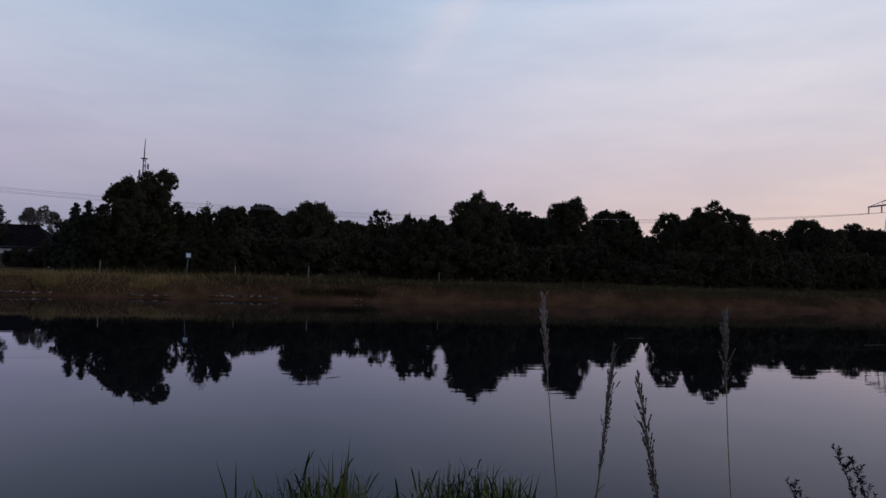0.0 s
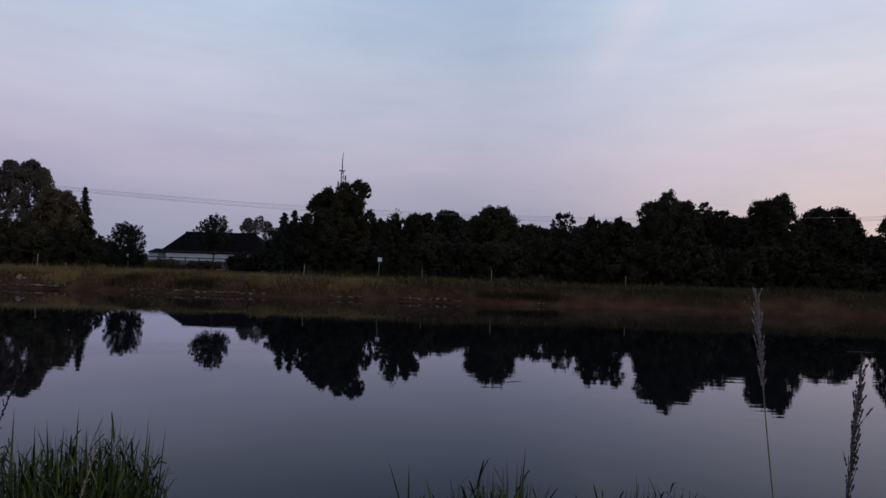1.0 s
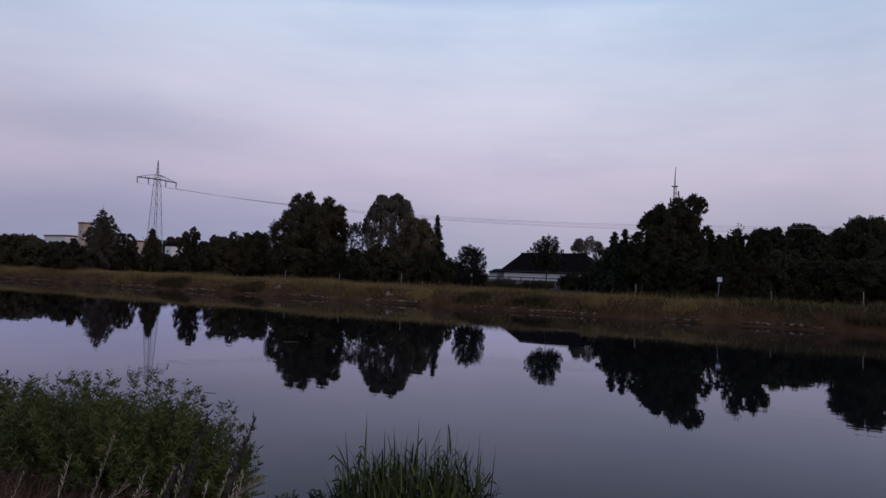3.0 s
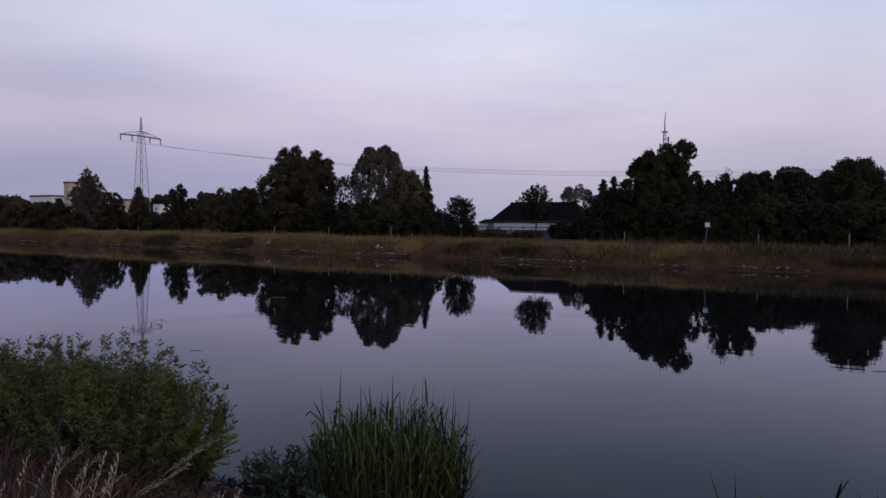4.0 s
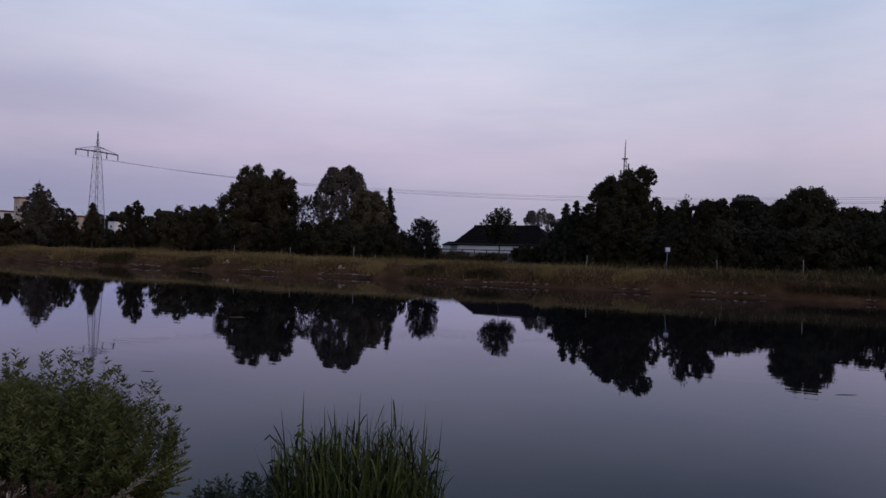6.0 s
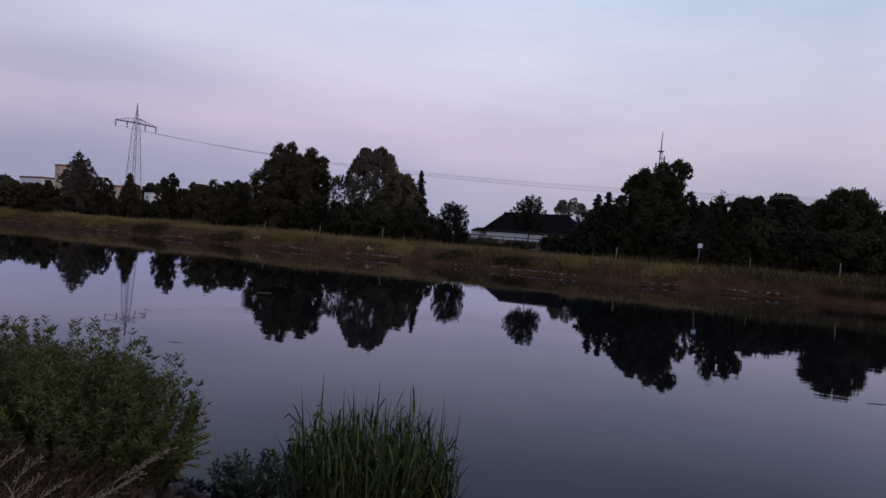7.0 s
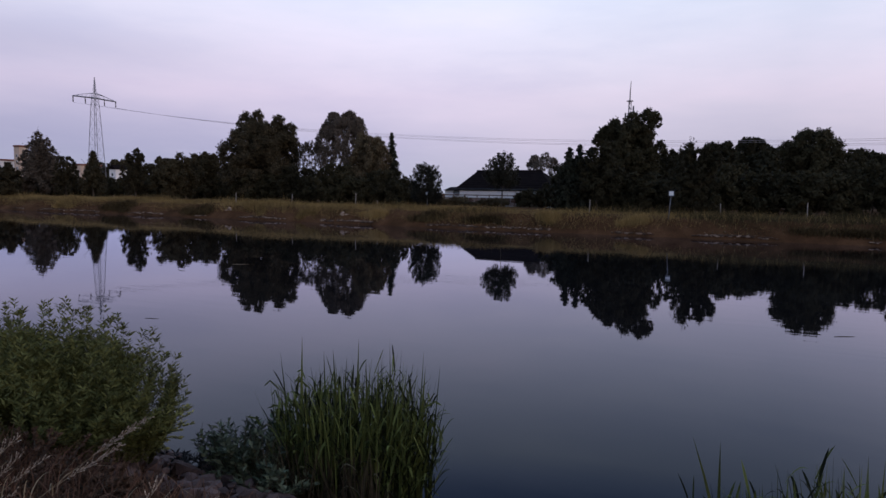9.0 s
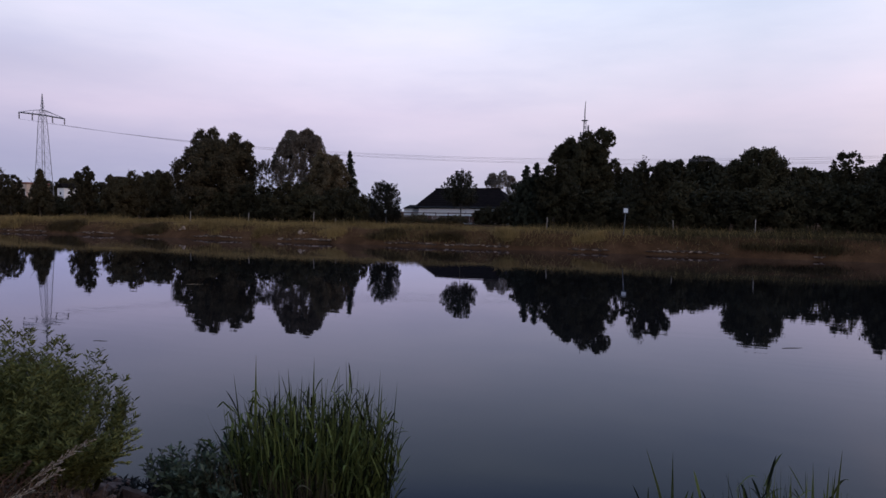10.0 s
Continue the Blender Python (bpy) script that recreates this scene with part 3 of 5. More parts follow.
tree(14, -113.6, 76.4, 8.9, 4.6, "dome", LEAF_DARK)
tree(15, -104.9, 75.5, 9.6, 6.0, "cone", LEAF_DARK, "dense dark tree with a pointed crown")
tree(16, -90.2, 72.1, 8.4, 4.6, "dome", LEAF_DARK, extra=((-1.5, 9.0, 1.2), (0.5, 9.7, 1.4), (1.5, 8.9, 1.1)), sprig=0.7)
tree(17, -84.5, 74.6, 8.0, 6.6, "dome", LEAF_DARK, extra=((-3.3, 8.6, 1.4), (1.2, 9.1, 1.5), (-1.2, 8.2, 1.2), (2.8, 8.4, 1.2)), sprig=0.7)
tree(61, -92.0, 88, 9.5, 7.0, "dome", LEAF_DARK, "dark tree with a flat top beside a boarded house", extra=((-2.6, 10.0, 2.0), (0.0, 10.4, 2.2), (2.2, 9.9, 1.8)), sprig=0.7)
tree(18, -239.0, 230, 19.4, 12.5, "dome", LEAF_DARK, "dark tree standing far back behind a roof", density=5, leaf=0.85)
tree(19, -70.2, 78.6, 13.6, 12.6, "dome", LEAF_RUSSET, "tall full tree with brown-green foliage", extra=((-3.3, 15.5, 3.4), (-0.9, 15.8, 3.8), (3.2, 15.0, 3.4), (5.2, 13.6, 3.0), (-5.0, 12.9, 2.6)), density=19, leaf=0.38)
birch(20, -62.0, 80, 10.6, 4.6, LEAF_BIRCH, "thin airy birch with sparse foliage", ((0.6, 11.4, 2.2), (-0.9, 10.6, 2.0)), 420)
birch(21, -57.8, 82, 14.2, 8.0, LEAF_BIRCH, "tall birch with a loose brownish crown", ((-1.6, 15.2, 3.6), (1.1, 15.3, 3.6), (-3.0, 13.6, 2.8), (2.7, 14.2, 2.6)), 3000, None, 0.75)
tree(22, -52.0, 80.4, 11.3, 6.4, "dome", LEAF_RUSSET, "rounded brown-green tree beside a birch", extra=((-1.4, 12.1, 3.0), (0.9, 11.2, 3.0)))
spruce(23, -51.4, 85.2, 12.3, 4.4)
young_tree(24, -34.6, 64.8, 6.95, 3.8, 0.16, 76, LEAF_YOUNG, "small young tree with upswept branches in the bank grass")
young_tree(25, -25.5, 64.3, 7.75, 3.8, 0.48, 54, LEAF_YOUNG, "small dark young tree with an open spiky crown")
birch(26, -35.0, 106, 9.8, 5.4, LEAF_PALE, "pale-leaved tree behind the house", ((0.4, 10.4, 2.4), (-1.5, 10.0, 2.2), (1.8, 9.5, 2.0)), 700, BARK, 0.7, 0.3)
spruce(27, -20.2, 70.0, 8.6, 4.2)
spruce(28, -19.2, 70.5, 8.9, 4.4)
tree(60, -23.8, 87.5, 8.4, 7.0, "dome", LEAF_SHADE)
tree(29, -17.2, 70.3, 8.5, 5.0, "dome", LEAF_SHADE, extra=((0.9, 9.2, 1.8),))
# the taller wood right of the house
tree(30, -16.3, 82, 12.0, 7.4, "dome", LEAF_SHADE, "tall wide dark tree with a blocky crown", extra=((-3.0, 12.1, 2.4), (-1.9, 12.9, 2.6), (0.2, 13.6, 2.8), (1.8, 13.9, 2.8), (2.7, 13.6, 2.0), (-3.6, 11.4, 2.0), (3.5, 10.1, 1.9)), density=24)
tree(31, -11.2, 83, 9.0, 4.0, "dome", LEAF_SHADE)
tree(32, -6.9, 65.2, 7.9, 4.4, "dome", LEAF_SHADE, "dark ragged young tree standing on the far bank", extra=((-0.7, 8.5, 1.4), (0.8, 8.3, 1.5), (1.7, 7.6, 1.2)), density=30, leaf=0.28, sprig=0.7, stem=0.04)
tree(33, -9.2, 113.8, 11.9, 7.0, "dome", LEAF_SHADE, extra=((1.6, 12.3, 2.2),), density=10, leaf=0.5)
tree(54, -4.6, 128, 13.8, 7.6, "smooth", LEAF_SHADE, density=8, leaf=0.55)
tree(34, 2.8, 77.3, 10.4, 6.6, "smooth", LEAF_SHADE, "broad oak with a smooth domed crown", extra=((-2.4, 9.5, 2.2),))
tree(35, 8.5, 99.5, 9.9, 5.4, "dome", LEAF_SHADE)
tree(36, 13.5, 98.4, 11.6, 4.6, "column", LEAF_SHADE, "narrow upright tree with an open crown")
tree(37, 13.9, 71.5, 8.7, 6.0, "dome", LEAF_SHADE, extra=((-1.0, 9.2, 1.6), (1.9, 9.3, 2.0)))
tree(38, 22.4, 75.8, 11.4, 8.0, "dome", LEAF_SHADE, "large dark tree with a full uneven crown", extra=((-0.1, 12.8, 2.8), (2.0, 11.8, 2.6), (-2.3, 11.6, 2.6)), density=24)
tree(39, 34.2, 98.6, 13.8, 4.2, "dome", LEAF_SHADE, density=11, leaf=0.46)
tree(55, 33.0, 89.0, 11.8, 5.0, "dome", LEAF_SHADE)
tree(40, 35.6, 79, 12.4, 6.6, "smooth", LEAF_SHADE, extra=((0.8, 13.3, 3.2), (-2.0, 12.3, 2.6)))
tree(41, 64.3, 122.4, 15.8, 13.0, "smooth", LEAF_SHADE, "wide domed tree standing farther back", extra=((4.0, 15.0, 4.0),), density=9, leaf=0.5)
tree(42, 49.2, 77.7, 11.5, 5.2, "smooth", LEAF_SHADE)
tree(43, 54.1, 76.5, 11.9, 7.2, "dome", LEAF_SHADE, "tall dark tree with a ragged crown", extra=((1.2, 13.7, 2.6), (-1.4, 12.6, 2.4), (3.0, 12.6, 2.4)))
tree(44, 61.0, 79.1, 12.1, 6.0, "dome", LEAF_SHADE)
tree(45, 74.6, 89.3, 10.9, 6.4, "dome", LEAF_SHADE)
tree(46, 85.3, 94, 13.3, 8.0, "smooth", LEAF_SHADE, density=12, leaf=0.45)
tree(47, 92.6, 92, 13.0, 5.4, "dome", LEAF_SHADE)
tree(48, 97.5, 90, 11.9, 7.0, "dome", LEAF_SHADE, density=11, leaf=0.46)
tree(49, 106, 90, 12.3, 9.0, "dome", LEAF_SHADE, density=11, leaf=0.46)
tree(50, 116, 90, 12.0, 10.0, "dome", LEAF_SHADE, density=11, leaf=0.46)
tree(51, -126.0, 68, 6.9, 9, "dome", LEAF_DARK, density=8, leaf=0.52)
tree(52, -136.0, 69, 8.2, 10, "dome", LEAF_DARK, density=8, leaf=0.52)
tree(53, -147.0, 70, 8.2, 11, "dome", LEAF_DARK, density=8, leaf=0.52)
tree(56, -159.0, 72, 8.6, 12, "dome", LEAF_DARK, density=8, leaf=0.52)
tree(57, -172.0, 74, 8.8, 13, "dome", LEAF_DARK, density=8, leaf=0.52)
tree(58, 72.0, 142, 12.6, 9.0, "dome", LEAF_SHADE, "dark tree standing farther back in the wood", density=8, leaf=0.55)
tree(59, 68.0, 84, 9.6, 6.4, "dome", LEAF_SHADE)


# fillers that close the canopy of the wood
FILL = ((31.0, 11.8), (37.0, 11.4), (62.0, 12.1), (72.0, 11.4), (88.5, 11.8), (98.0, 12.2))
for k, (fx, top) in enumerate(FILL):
    tree(90 + k, fx, 93 + 1.5 * (k % 2), top, 9.5, "smooth", LEAF_SHADE, "dark domed tree in the closed canopy of the wood", density=9, leaf=0.5)

# the wood far behind the loose row
for k in range(7):
    tree(70 + k, -322.0 + 13.5 * k, 232 + 4 * (k % 2), 16.6 + 1.5 * math.sin(k * 1.9), 15.0, "dome", LEAF_DARK, "dark tree standing far back behind the loose row", density=3.5, leaf=1.0)


def back_wood():
    """A farther row that closes the gaps behind the wood."""
    rng = np.random.default_rng(31)
    first = [tree(500 + k, -18 + k * 9.0, 121 + 3 * (k % 2), 10.6 + 0.5 * (k % 3), 10.5, "dome", LEAF_SHADE, "dark tree in the wood farther back", density=3.5, leaf=0.85) for k in range(4)]
    for k in range(4, 20):
        x, y = -18 + k * 8.0, 120 + rng.uniform(-3, 4)
        copy_thing(first[k % 4], pose(x, y, 1.55, 0, 0, rng.uniform(0, 360)))


back_wood()


def shrub_meshes():
    kinds = []
    for k in range(5):
        rng = np.random.default_rng(200 + k)
        h, w = rng.uniform(4.0, 5.4), rng.uniform(6.0, 7.6)
        # the dimmed leaf colour stands in for shade below the trees
        kinds.append((trunk_mesh(rng, h * 0.8, 0.09, BARK, 9, w * 0.3), crown(rng, "dome", h, w, LEAF_SHADE, 8, (), 0.46, 0.02)))
    return kinds


def build_shrubs():
    """The unbroken undergrowth below the trees."""
    rng = np.random.default_rng(77)
    kinds = shrub_meshes()
    spans = [(-73.0, -47.0, 76.0, 1.0), (-20.5, 66, 73.5, 1.0), (66, 125, 84.0, 1.05), (-185, -78, 92.0, 0.80)]
    for x0, x1, y, tall in spans:
        x = x0
        while x < x1:
            yy = y + rng.uniform(-0.8, 0.9)
            base = float(ground_height(np.array(x), np.array(yy))) - 0.05
            s = thing("shrub", x, yy, base, "dense dark shrub in the undergrowth below the trees", "shrub", "undergrowth beyond the canal", turn=rng.uniform(0, 360))
            k = kinds[rng.integers(len(kinds))]
            low = 0.68 if 39.5 < x < 48.5 else 1.0
            s.scale = (1, 1, tall * low * rng.uniform(0.8, 1.15))
            part("trunk", k[0], s)
            part("crown", k[1], s)
            x += rng.uniform(3.4, 4.6)


build_shrubs()


# ---- the house beyond the far bank ----


def house():
    t = thing("house", -36.9, 98, 1.6, "low white-walled house with a dark hipped roof", "house")
    w, d, eave, ridge = 7.15, 4.6, 2.42, 5.4
    wall = Shape()
    wall.box(-w, -d, -0.3, w, d, eave)
    part("wall", wall.mesh("wall", PLASTER), t, "white rendered wall")
    r = Shape()
    o, oy = 0.75, 0.25
    lo, up = eave - 0.12, eave + 0.10
    pts = [(-w - o, -d - oy, lo), (w + o, -d - oy, lo), (w + o, d + oy, lo), (-w - o, d + oy, lo),
           (-w - o, -d - oy, up), (w + o, -d - oy, up), (w + o, d + oy, up), (-w - o, d + oy, up), (-w + 0.9, 0, ridge), (w - 2.8, 0, ridge)]
    r.poly(pts, [(3, 2, 1, 0), (0, 1, 5, 4), (1, 2, 6, 5), (2, 3, 7, 6), (3, 0, 4, 7), (4, 5, 9, 8), (5, 6, 9), (6, 7, 8, 9), (7, 4, 8)])
    roof = part("roof", r.mesh("roof", ROOF), t, "dark tiled hipped roof")
    part("ridge_cap", Shape().tube([(-w + 0.8, 0, ridge + 0.02), (w - 2.7, 0, ridge + 0.02)], 0.14, 8).mesh("ridge_cap", ROOF, True), roof)
    for row in range(1, 9):
        f = row / 9
        xa, xb = -w - o + f * (0.9 + o), w + o - f * (2.8 + o)
        yy, zz = -(d + oy) * (1 - f), up + (ridge - up) * f
        part("tile_course", Shape().box(xa, yy - 0.06, zz - 0.02, xb, yy + 0.10, zz + 0.055).mesh("tile_course", ROOF), roof)
    part("gutter", Shape().tube([(-w - o, -d - oy - 0.09, up - 0.05), (w + o, -d - oy - 0.09, up - 0.05)], 0.08, 8).mesh("gutter", SIGN_GREY, True), t, "grey gutter")
    part("downpipe", Shape().tube([(-0.1, -d - 0.12, -0.2), (-0.1, -d - 0.12, eave)], 0.09, 8).mesh("downpipe", SIGN_GREY, True), t, "dark downpipe")
    for cx, half, z0, z1 in ((-5.6, 0.7, 0.55, 1.3), (-2.6, 1.1, 0.55, 1.3), (1.3, 0.9, 0.55, 1.3), (4.4, 1.1, 0.55, 1.35)):
        win = part("window", Shape().box(cx - half, -d - 0.06, z0, cx + half, -d + 0.02, z1).mesh("window", PAINT_WHITE), t, "white-framed window")
        for k in (-1, 1):
            part("pane", Shape().box(cx + k * half / 2 - half / 2 + 0.08, -d - 0.075, z0 + 0.08, cx + k * half / 2 + half / 2 - 0.08, -d - 0.055, z1 - 0.08).mesh("pane", GLASS_DARK), win)
    part("chimney", Shape().box(3.4, -0.2, 4.6, 4.0, 0.4, 5.25, 0.03).mesh("chimney", ROOF_RED), t)


def garage():
    t = thing("garage", -46.6, 97.5, 1.6, "small white garage with a low dark roof", "garage")
    part("wall", Shape().box(-0.75, -2.6, -0.3, 0.75, 2.6, 2.3).mesh("wall", PLASTER), t)
    part("roof", Shape().poly([(-0.95, -2.9, 2.25), (0.95, -2.9, 2.25), (0.95, 2.9, 2.25), (-0.95, 2.9, 2.25), (-0.95, 0, 2.85), (0.95, 0, 2.85)],
                              [(3, 2, 1, 0), (0, 1, 5, 4), (2, 3, 4, 5), (1, 2, 5), (3, 0, 4)]).mesh("roof", ROOF), t, "low dark roof")
    part("garage_door", Shape().box(-0.62, -2.66, -0.1, 0.62, -2.58, 1.9).mesh("garage_door", PAINT_WHITE), t)


def garden_fence():
    t = thing("garden_fence", -40.5, 92.0, 1.6, "low brown board fence in front of the house", "fence")
    for k in range(8):
        x = -8 + k * 2.0
        part("post", Shape().box(x - 0.06, -0.06, -0.3, x + 0.06, 0.06, 1.72, 0.01).mesh("post", FENCE_WOOD), t)
    for k in range(7):
        x = -8 + k * 2.0
        for z in (0.15, 0.33, 0.51, 0.69, 0.87, 1.05, 1.52):
            part("board", Shape().box(x - 0.02, -0.10, z, x + 2.02, -0.065, z + 0.13 + 0.02 * (k % 2)).mesh("board", FENCE_WOOD), t)


def far_block(name, x, y, half, depth, top, mat, roof_mat, label, gable=False, lit=True):
    t = thing(name, x, y, 1.5, label, "building", "far buildings")
    h = top - 1.5
    if gable:
        e = h - 1.9
        part("wall", Shape().poly([(-half, -depth, -0.3), (half, -depth, -0.3), (half, depth, -0.3), (-half, depth, -0.3), (-half, -depth, e), (half, -depth, e), (half, depth, e), (-half, depth, e), (0, -depth, h - 0.2), (0, depth, h - 0.2)],
                                  [(0, 1, 5, 8, 4), (2, 3, 7, 9, 6), (1, 2, 6, 5), (3, 0, 4, 7)]).mesh("wall", mat), t)
        part("roof", Shape().poly([(-half - 0.3, -depth - 0.3, e - 0.1), (0, -depth - 0.3, h), (half + 0.3, -depth - 0.3, e - 0.1), (-half - 0.3, depth + 0.3, e - 0.1), (0, depth + 0.3, h), (half + 0.3, depth + 0.3, e - 0.1)],
                                  [(0, 1, 4, 3), (1, 2, 5, 4), (0, 2, 1), (3, 4, 5), (0, 3, 5, 2)]).mesh("roof", roof_mat), t)
    else:
        part("wall", Shape().box(-half, -depth, -0.3, half, depth, h - 0.8).mesh("wall", mat), t)
        part("roof", Shape().box(-half - 0.3, -depth - 0.3, h - 0.8, half + 0.3, depth + 0.3, h, 0.1).mesh("roof", roof_mat), t)
    floors = max(1, int((h - 1.5) // 2.9)) if lit else 0
    cols = max(1, int(half * 2 // 2.6))
    for i in range(floors):
        for j in range(cols):
            cx, z0 = -half + (j + 0.5) * 2 * half / cols, 0.9 + i * 2.9
            w = part("window", Shape().box(cx - 0.6, -depth - 0.05, z0, cx + 0.6, -depth + 0.02, z0 + 1.3).mesh("window", PAINT_WHITE), t)
            part("pane", Shape().box(cx - 0.5, -depth - 0.065, z0 + 0.1, cx + 0.5, -depth - 0.045, z0 + 1.2).mesh("pane", GLASS_DARK), w)


def hedge_bush(seed, x, y, w, top, mat, label):
    rng = np.random.default_rng(seed)
    base = float(ground_height(np.array(x), np.array(y))) - 0.05
    t = thing("garden_bush", x, y, base, label, "bush", "bushes in front of the house")
    h = top - base
    part("trunk", trunk_mesh(rng, h * 0.8, 0.06, BARK, 7, w * 0.25), t)
    part("crown", crown(rng, "dome", h, w, mat, 20, (), 0.30, 0.0), t)


hedge_bush(801, -31.4, 92.0, 5.0, 4.3, LEAF_DARK, "dark garden bush beside the house")
hedge_bush(802, -33.6, 92.6, 3.2, 3.7, LEAF_DARK, "dark garden bush beside the house")
hedge_bush(803, -28.4, 91.0, 4.6, 5.2, LEAF_DARK, "tall dark garden bush beside the house")
for k, (bx, bt) in enumerate(((-54.2, 5.0), (-51.8, 5.4), (-49.8, 5.2), (-47.9, 4.2), (-45.9, 3.7))):
    hedge_bush(830 + k, bx, 88.0 + 0.5 * (k % 2), 3.0, bt, LEAF_DARK, "dark garden bush behind the young tree")
for k in range(8):
    hedge_bush(810 + k, -50.6 + k * 2.0, 90.6, 2.4 + 0.5 * (k % 3), 2.55 + 0.38 * math.sin(k * 2.1), LEAF_RUSSET, "low brownish garden hedge bush")
far_block("brown_house", -126.0, 122, 3.6, 4.0, 8.3, FENCE_WOOD, ROOF_BROWN, "low boarded house with a steep brown roof", True, False)
house()
garage()
garden_fence()
far_block("apartment_block", -316.2, 190, 2.0, 2.0, 22.4, PLASTER_WARM, ROOF_RED, "pale orange apartment block far behind the trees")
far_block("row_house", -333.0, 190, 9.0, 5, 16.0, PLASTER, ROOF_RED, "white row house with a red roof far behind the trees")
far_block("row_house", -273.6, 192, 4.2, 5, 13.6, PLASTER_WARM, ROOF_RED, "pinkish row house far behind the trees")
far_block("gabled_house", -246.2, 190, 1.9, 5, 13.0, PLASTER, ROOF, "white gabled house far behind the trees", True)


# ---- pylons, cables and the radio mast ----


def lattice(s, x0, z0, x1, z1, bays, rb):
    """Four tapering corner legs with crossed braces."""
    lv = [(x0 + (x1 - x0) * k / bays, z0 + (z1 - z0) * k / bays) for k in range(bays + 1)]
    corners = ((-1, -1), (1, -1), (1, 1), (-1, 1))
    for k in range(bays):
        (a, za), (b, zb) = lv[k], lv[k + 1]
        for i, (cx, cy) in enumerate(corners):
            nx, ny = corners[(i + 1) % 4]
            s.tube([(cx * a, cy * a, za), (nx * b, ny * b, zb)], rb, 4, False)
            s.tube([(nx * a, ny * a, za), (cx * b, cy * b, zb)], rb, 4, False)
            s.tube([(cx * b, cy * b, zb), (nx * b, ny * b, zb)], rb, 4, False)
    return lv


def pylon(x, y, k, label):
    """k scales the heights: the two pylons differ."""
    t = thing("pylon", x, y, 1.5, label, "pylon", "power pylons")
    arm = ARM_Z * k
    for cx, cy in ((-1, -1), (1, -1), (1, 1), (-1, 1)):
        part("leg", Shape().tube([(cx * 1.9, cy * 1.9, -0.4), (cx * 0.75, cy * 0.75, arm - 1.8), (cx * 0.5, cy * 0.5, arm + 1.3)], [0.085, 0.07, 0.06], 4).mesh("leg", STEEL), t)
    s = Shape()
    lattice(s, 1.9, 0.0, 0.75, arm - 1.8, 9, 0.020)
    lattice(s, 0.75, arm - 1.8, 0.5, arm + 1.3, 2, 0.03)
    part("bracing", s.mesh("bracing", STEEL), t)
    p = Shape()
    lattice(p, 0.42, arm + 1.3, 0.05, arm + 5.6, 4, 0.03)
    p.tube([(0, 0, arm + 1.3), (0, 0, arm + 5.7)], 0.12, 6)
    part("peak", p.mesh("peak", STEEL), t)
    a = Shape()
    for e in (-1, 1):
        a.tube([(0, e * 0.4, arm), (0, e * 6.6, arm - 0.2)], [0.22, 0.18], 6)
        for w in (-0.45, 0.45):
            a.tube([(w, e * 0.5, arm + 1.3), (0, e * 3.4, arm + 0.7), (0, e * 6.6, arm - 0.15)], [0.08, 0.07, 0.06], 4)
        for j in range(1, 5):
            yy = 0.6 + j * 1.2
            a.tube([(0, e * yy, arm - 0.05), (0, e * (yy - 0.5), arm + 1.25 - yy * 0.19)], 0.04, 4, False)
    part("crossarm", a.mesh("crossarm", STEEL), t)
    for yy in ARMS:
        ins = Shape().tube([(0, yy, arm - 0.1), (0, yy, arm - 1.9)], 0.08, 6)
        for j in range(9):
            z = arm - 0.3 - j * 0.17
            ins.tube([(0, yy, z), (0, yy, z - 0.04), (0, yy, z - 0.10)], [0.10, 0.24, 0.10], 8, False)
        part("insulator", ins.mesh("insulator", PORCELAIN), t, "dark string insulator")


ARMS, ARM_Z = (-6.5, -2.9, 2.9, 6.5), 26.8
PYLONS = ((-172.1, 124.6, 1.0), (136.4, 124.6, 0.738))
pylon(*PYLONS[0], "grey lattice power pylon with a single crossarm")
pylon(*PYLONS[1], "lower grey lattice pylon half hidden by trees")


def cable(yy, sag, r, label):
    (xa, ya, ka), (xb, yb, kb) = PYLONS
    za, zb = 1.5 + ARM_Z * ka - 1.9, 1.5 + ARM_Z * kb - 1.9
    pts = []
    for i in range(61):
        u = i / 60
        pts.append((xa + (xb - xa) * u, ya + yy, za + (zb - za) * u - 4 * sag * u * (1 - u)))
    tagged(new("power_cable", Shape().tube(pts, r, 5).mesh("power_cable", CABLE)), label, "cable", "power cables")


for yy in ARMS:
    cable(yy, 10.1, 0.02, "thin sagging power cable hung from the pylons")


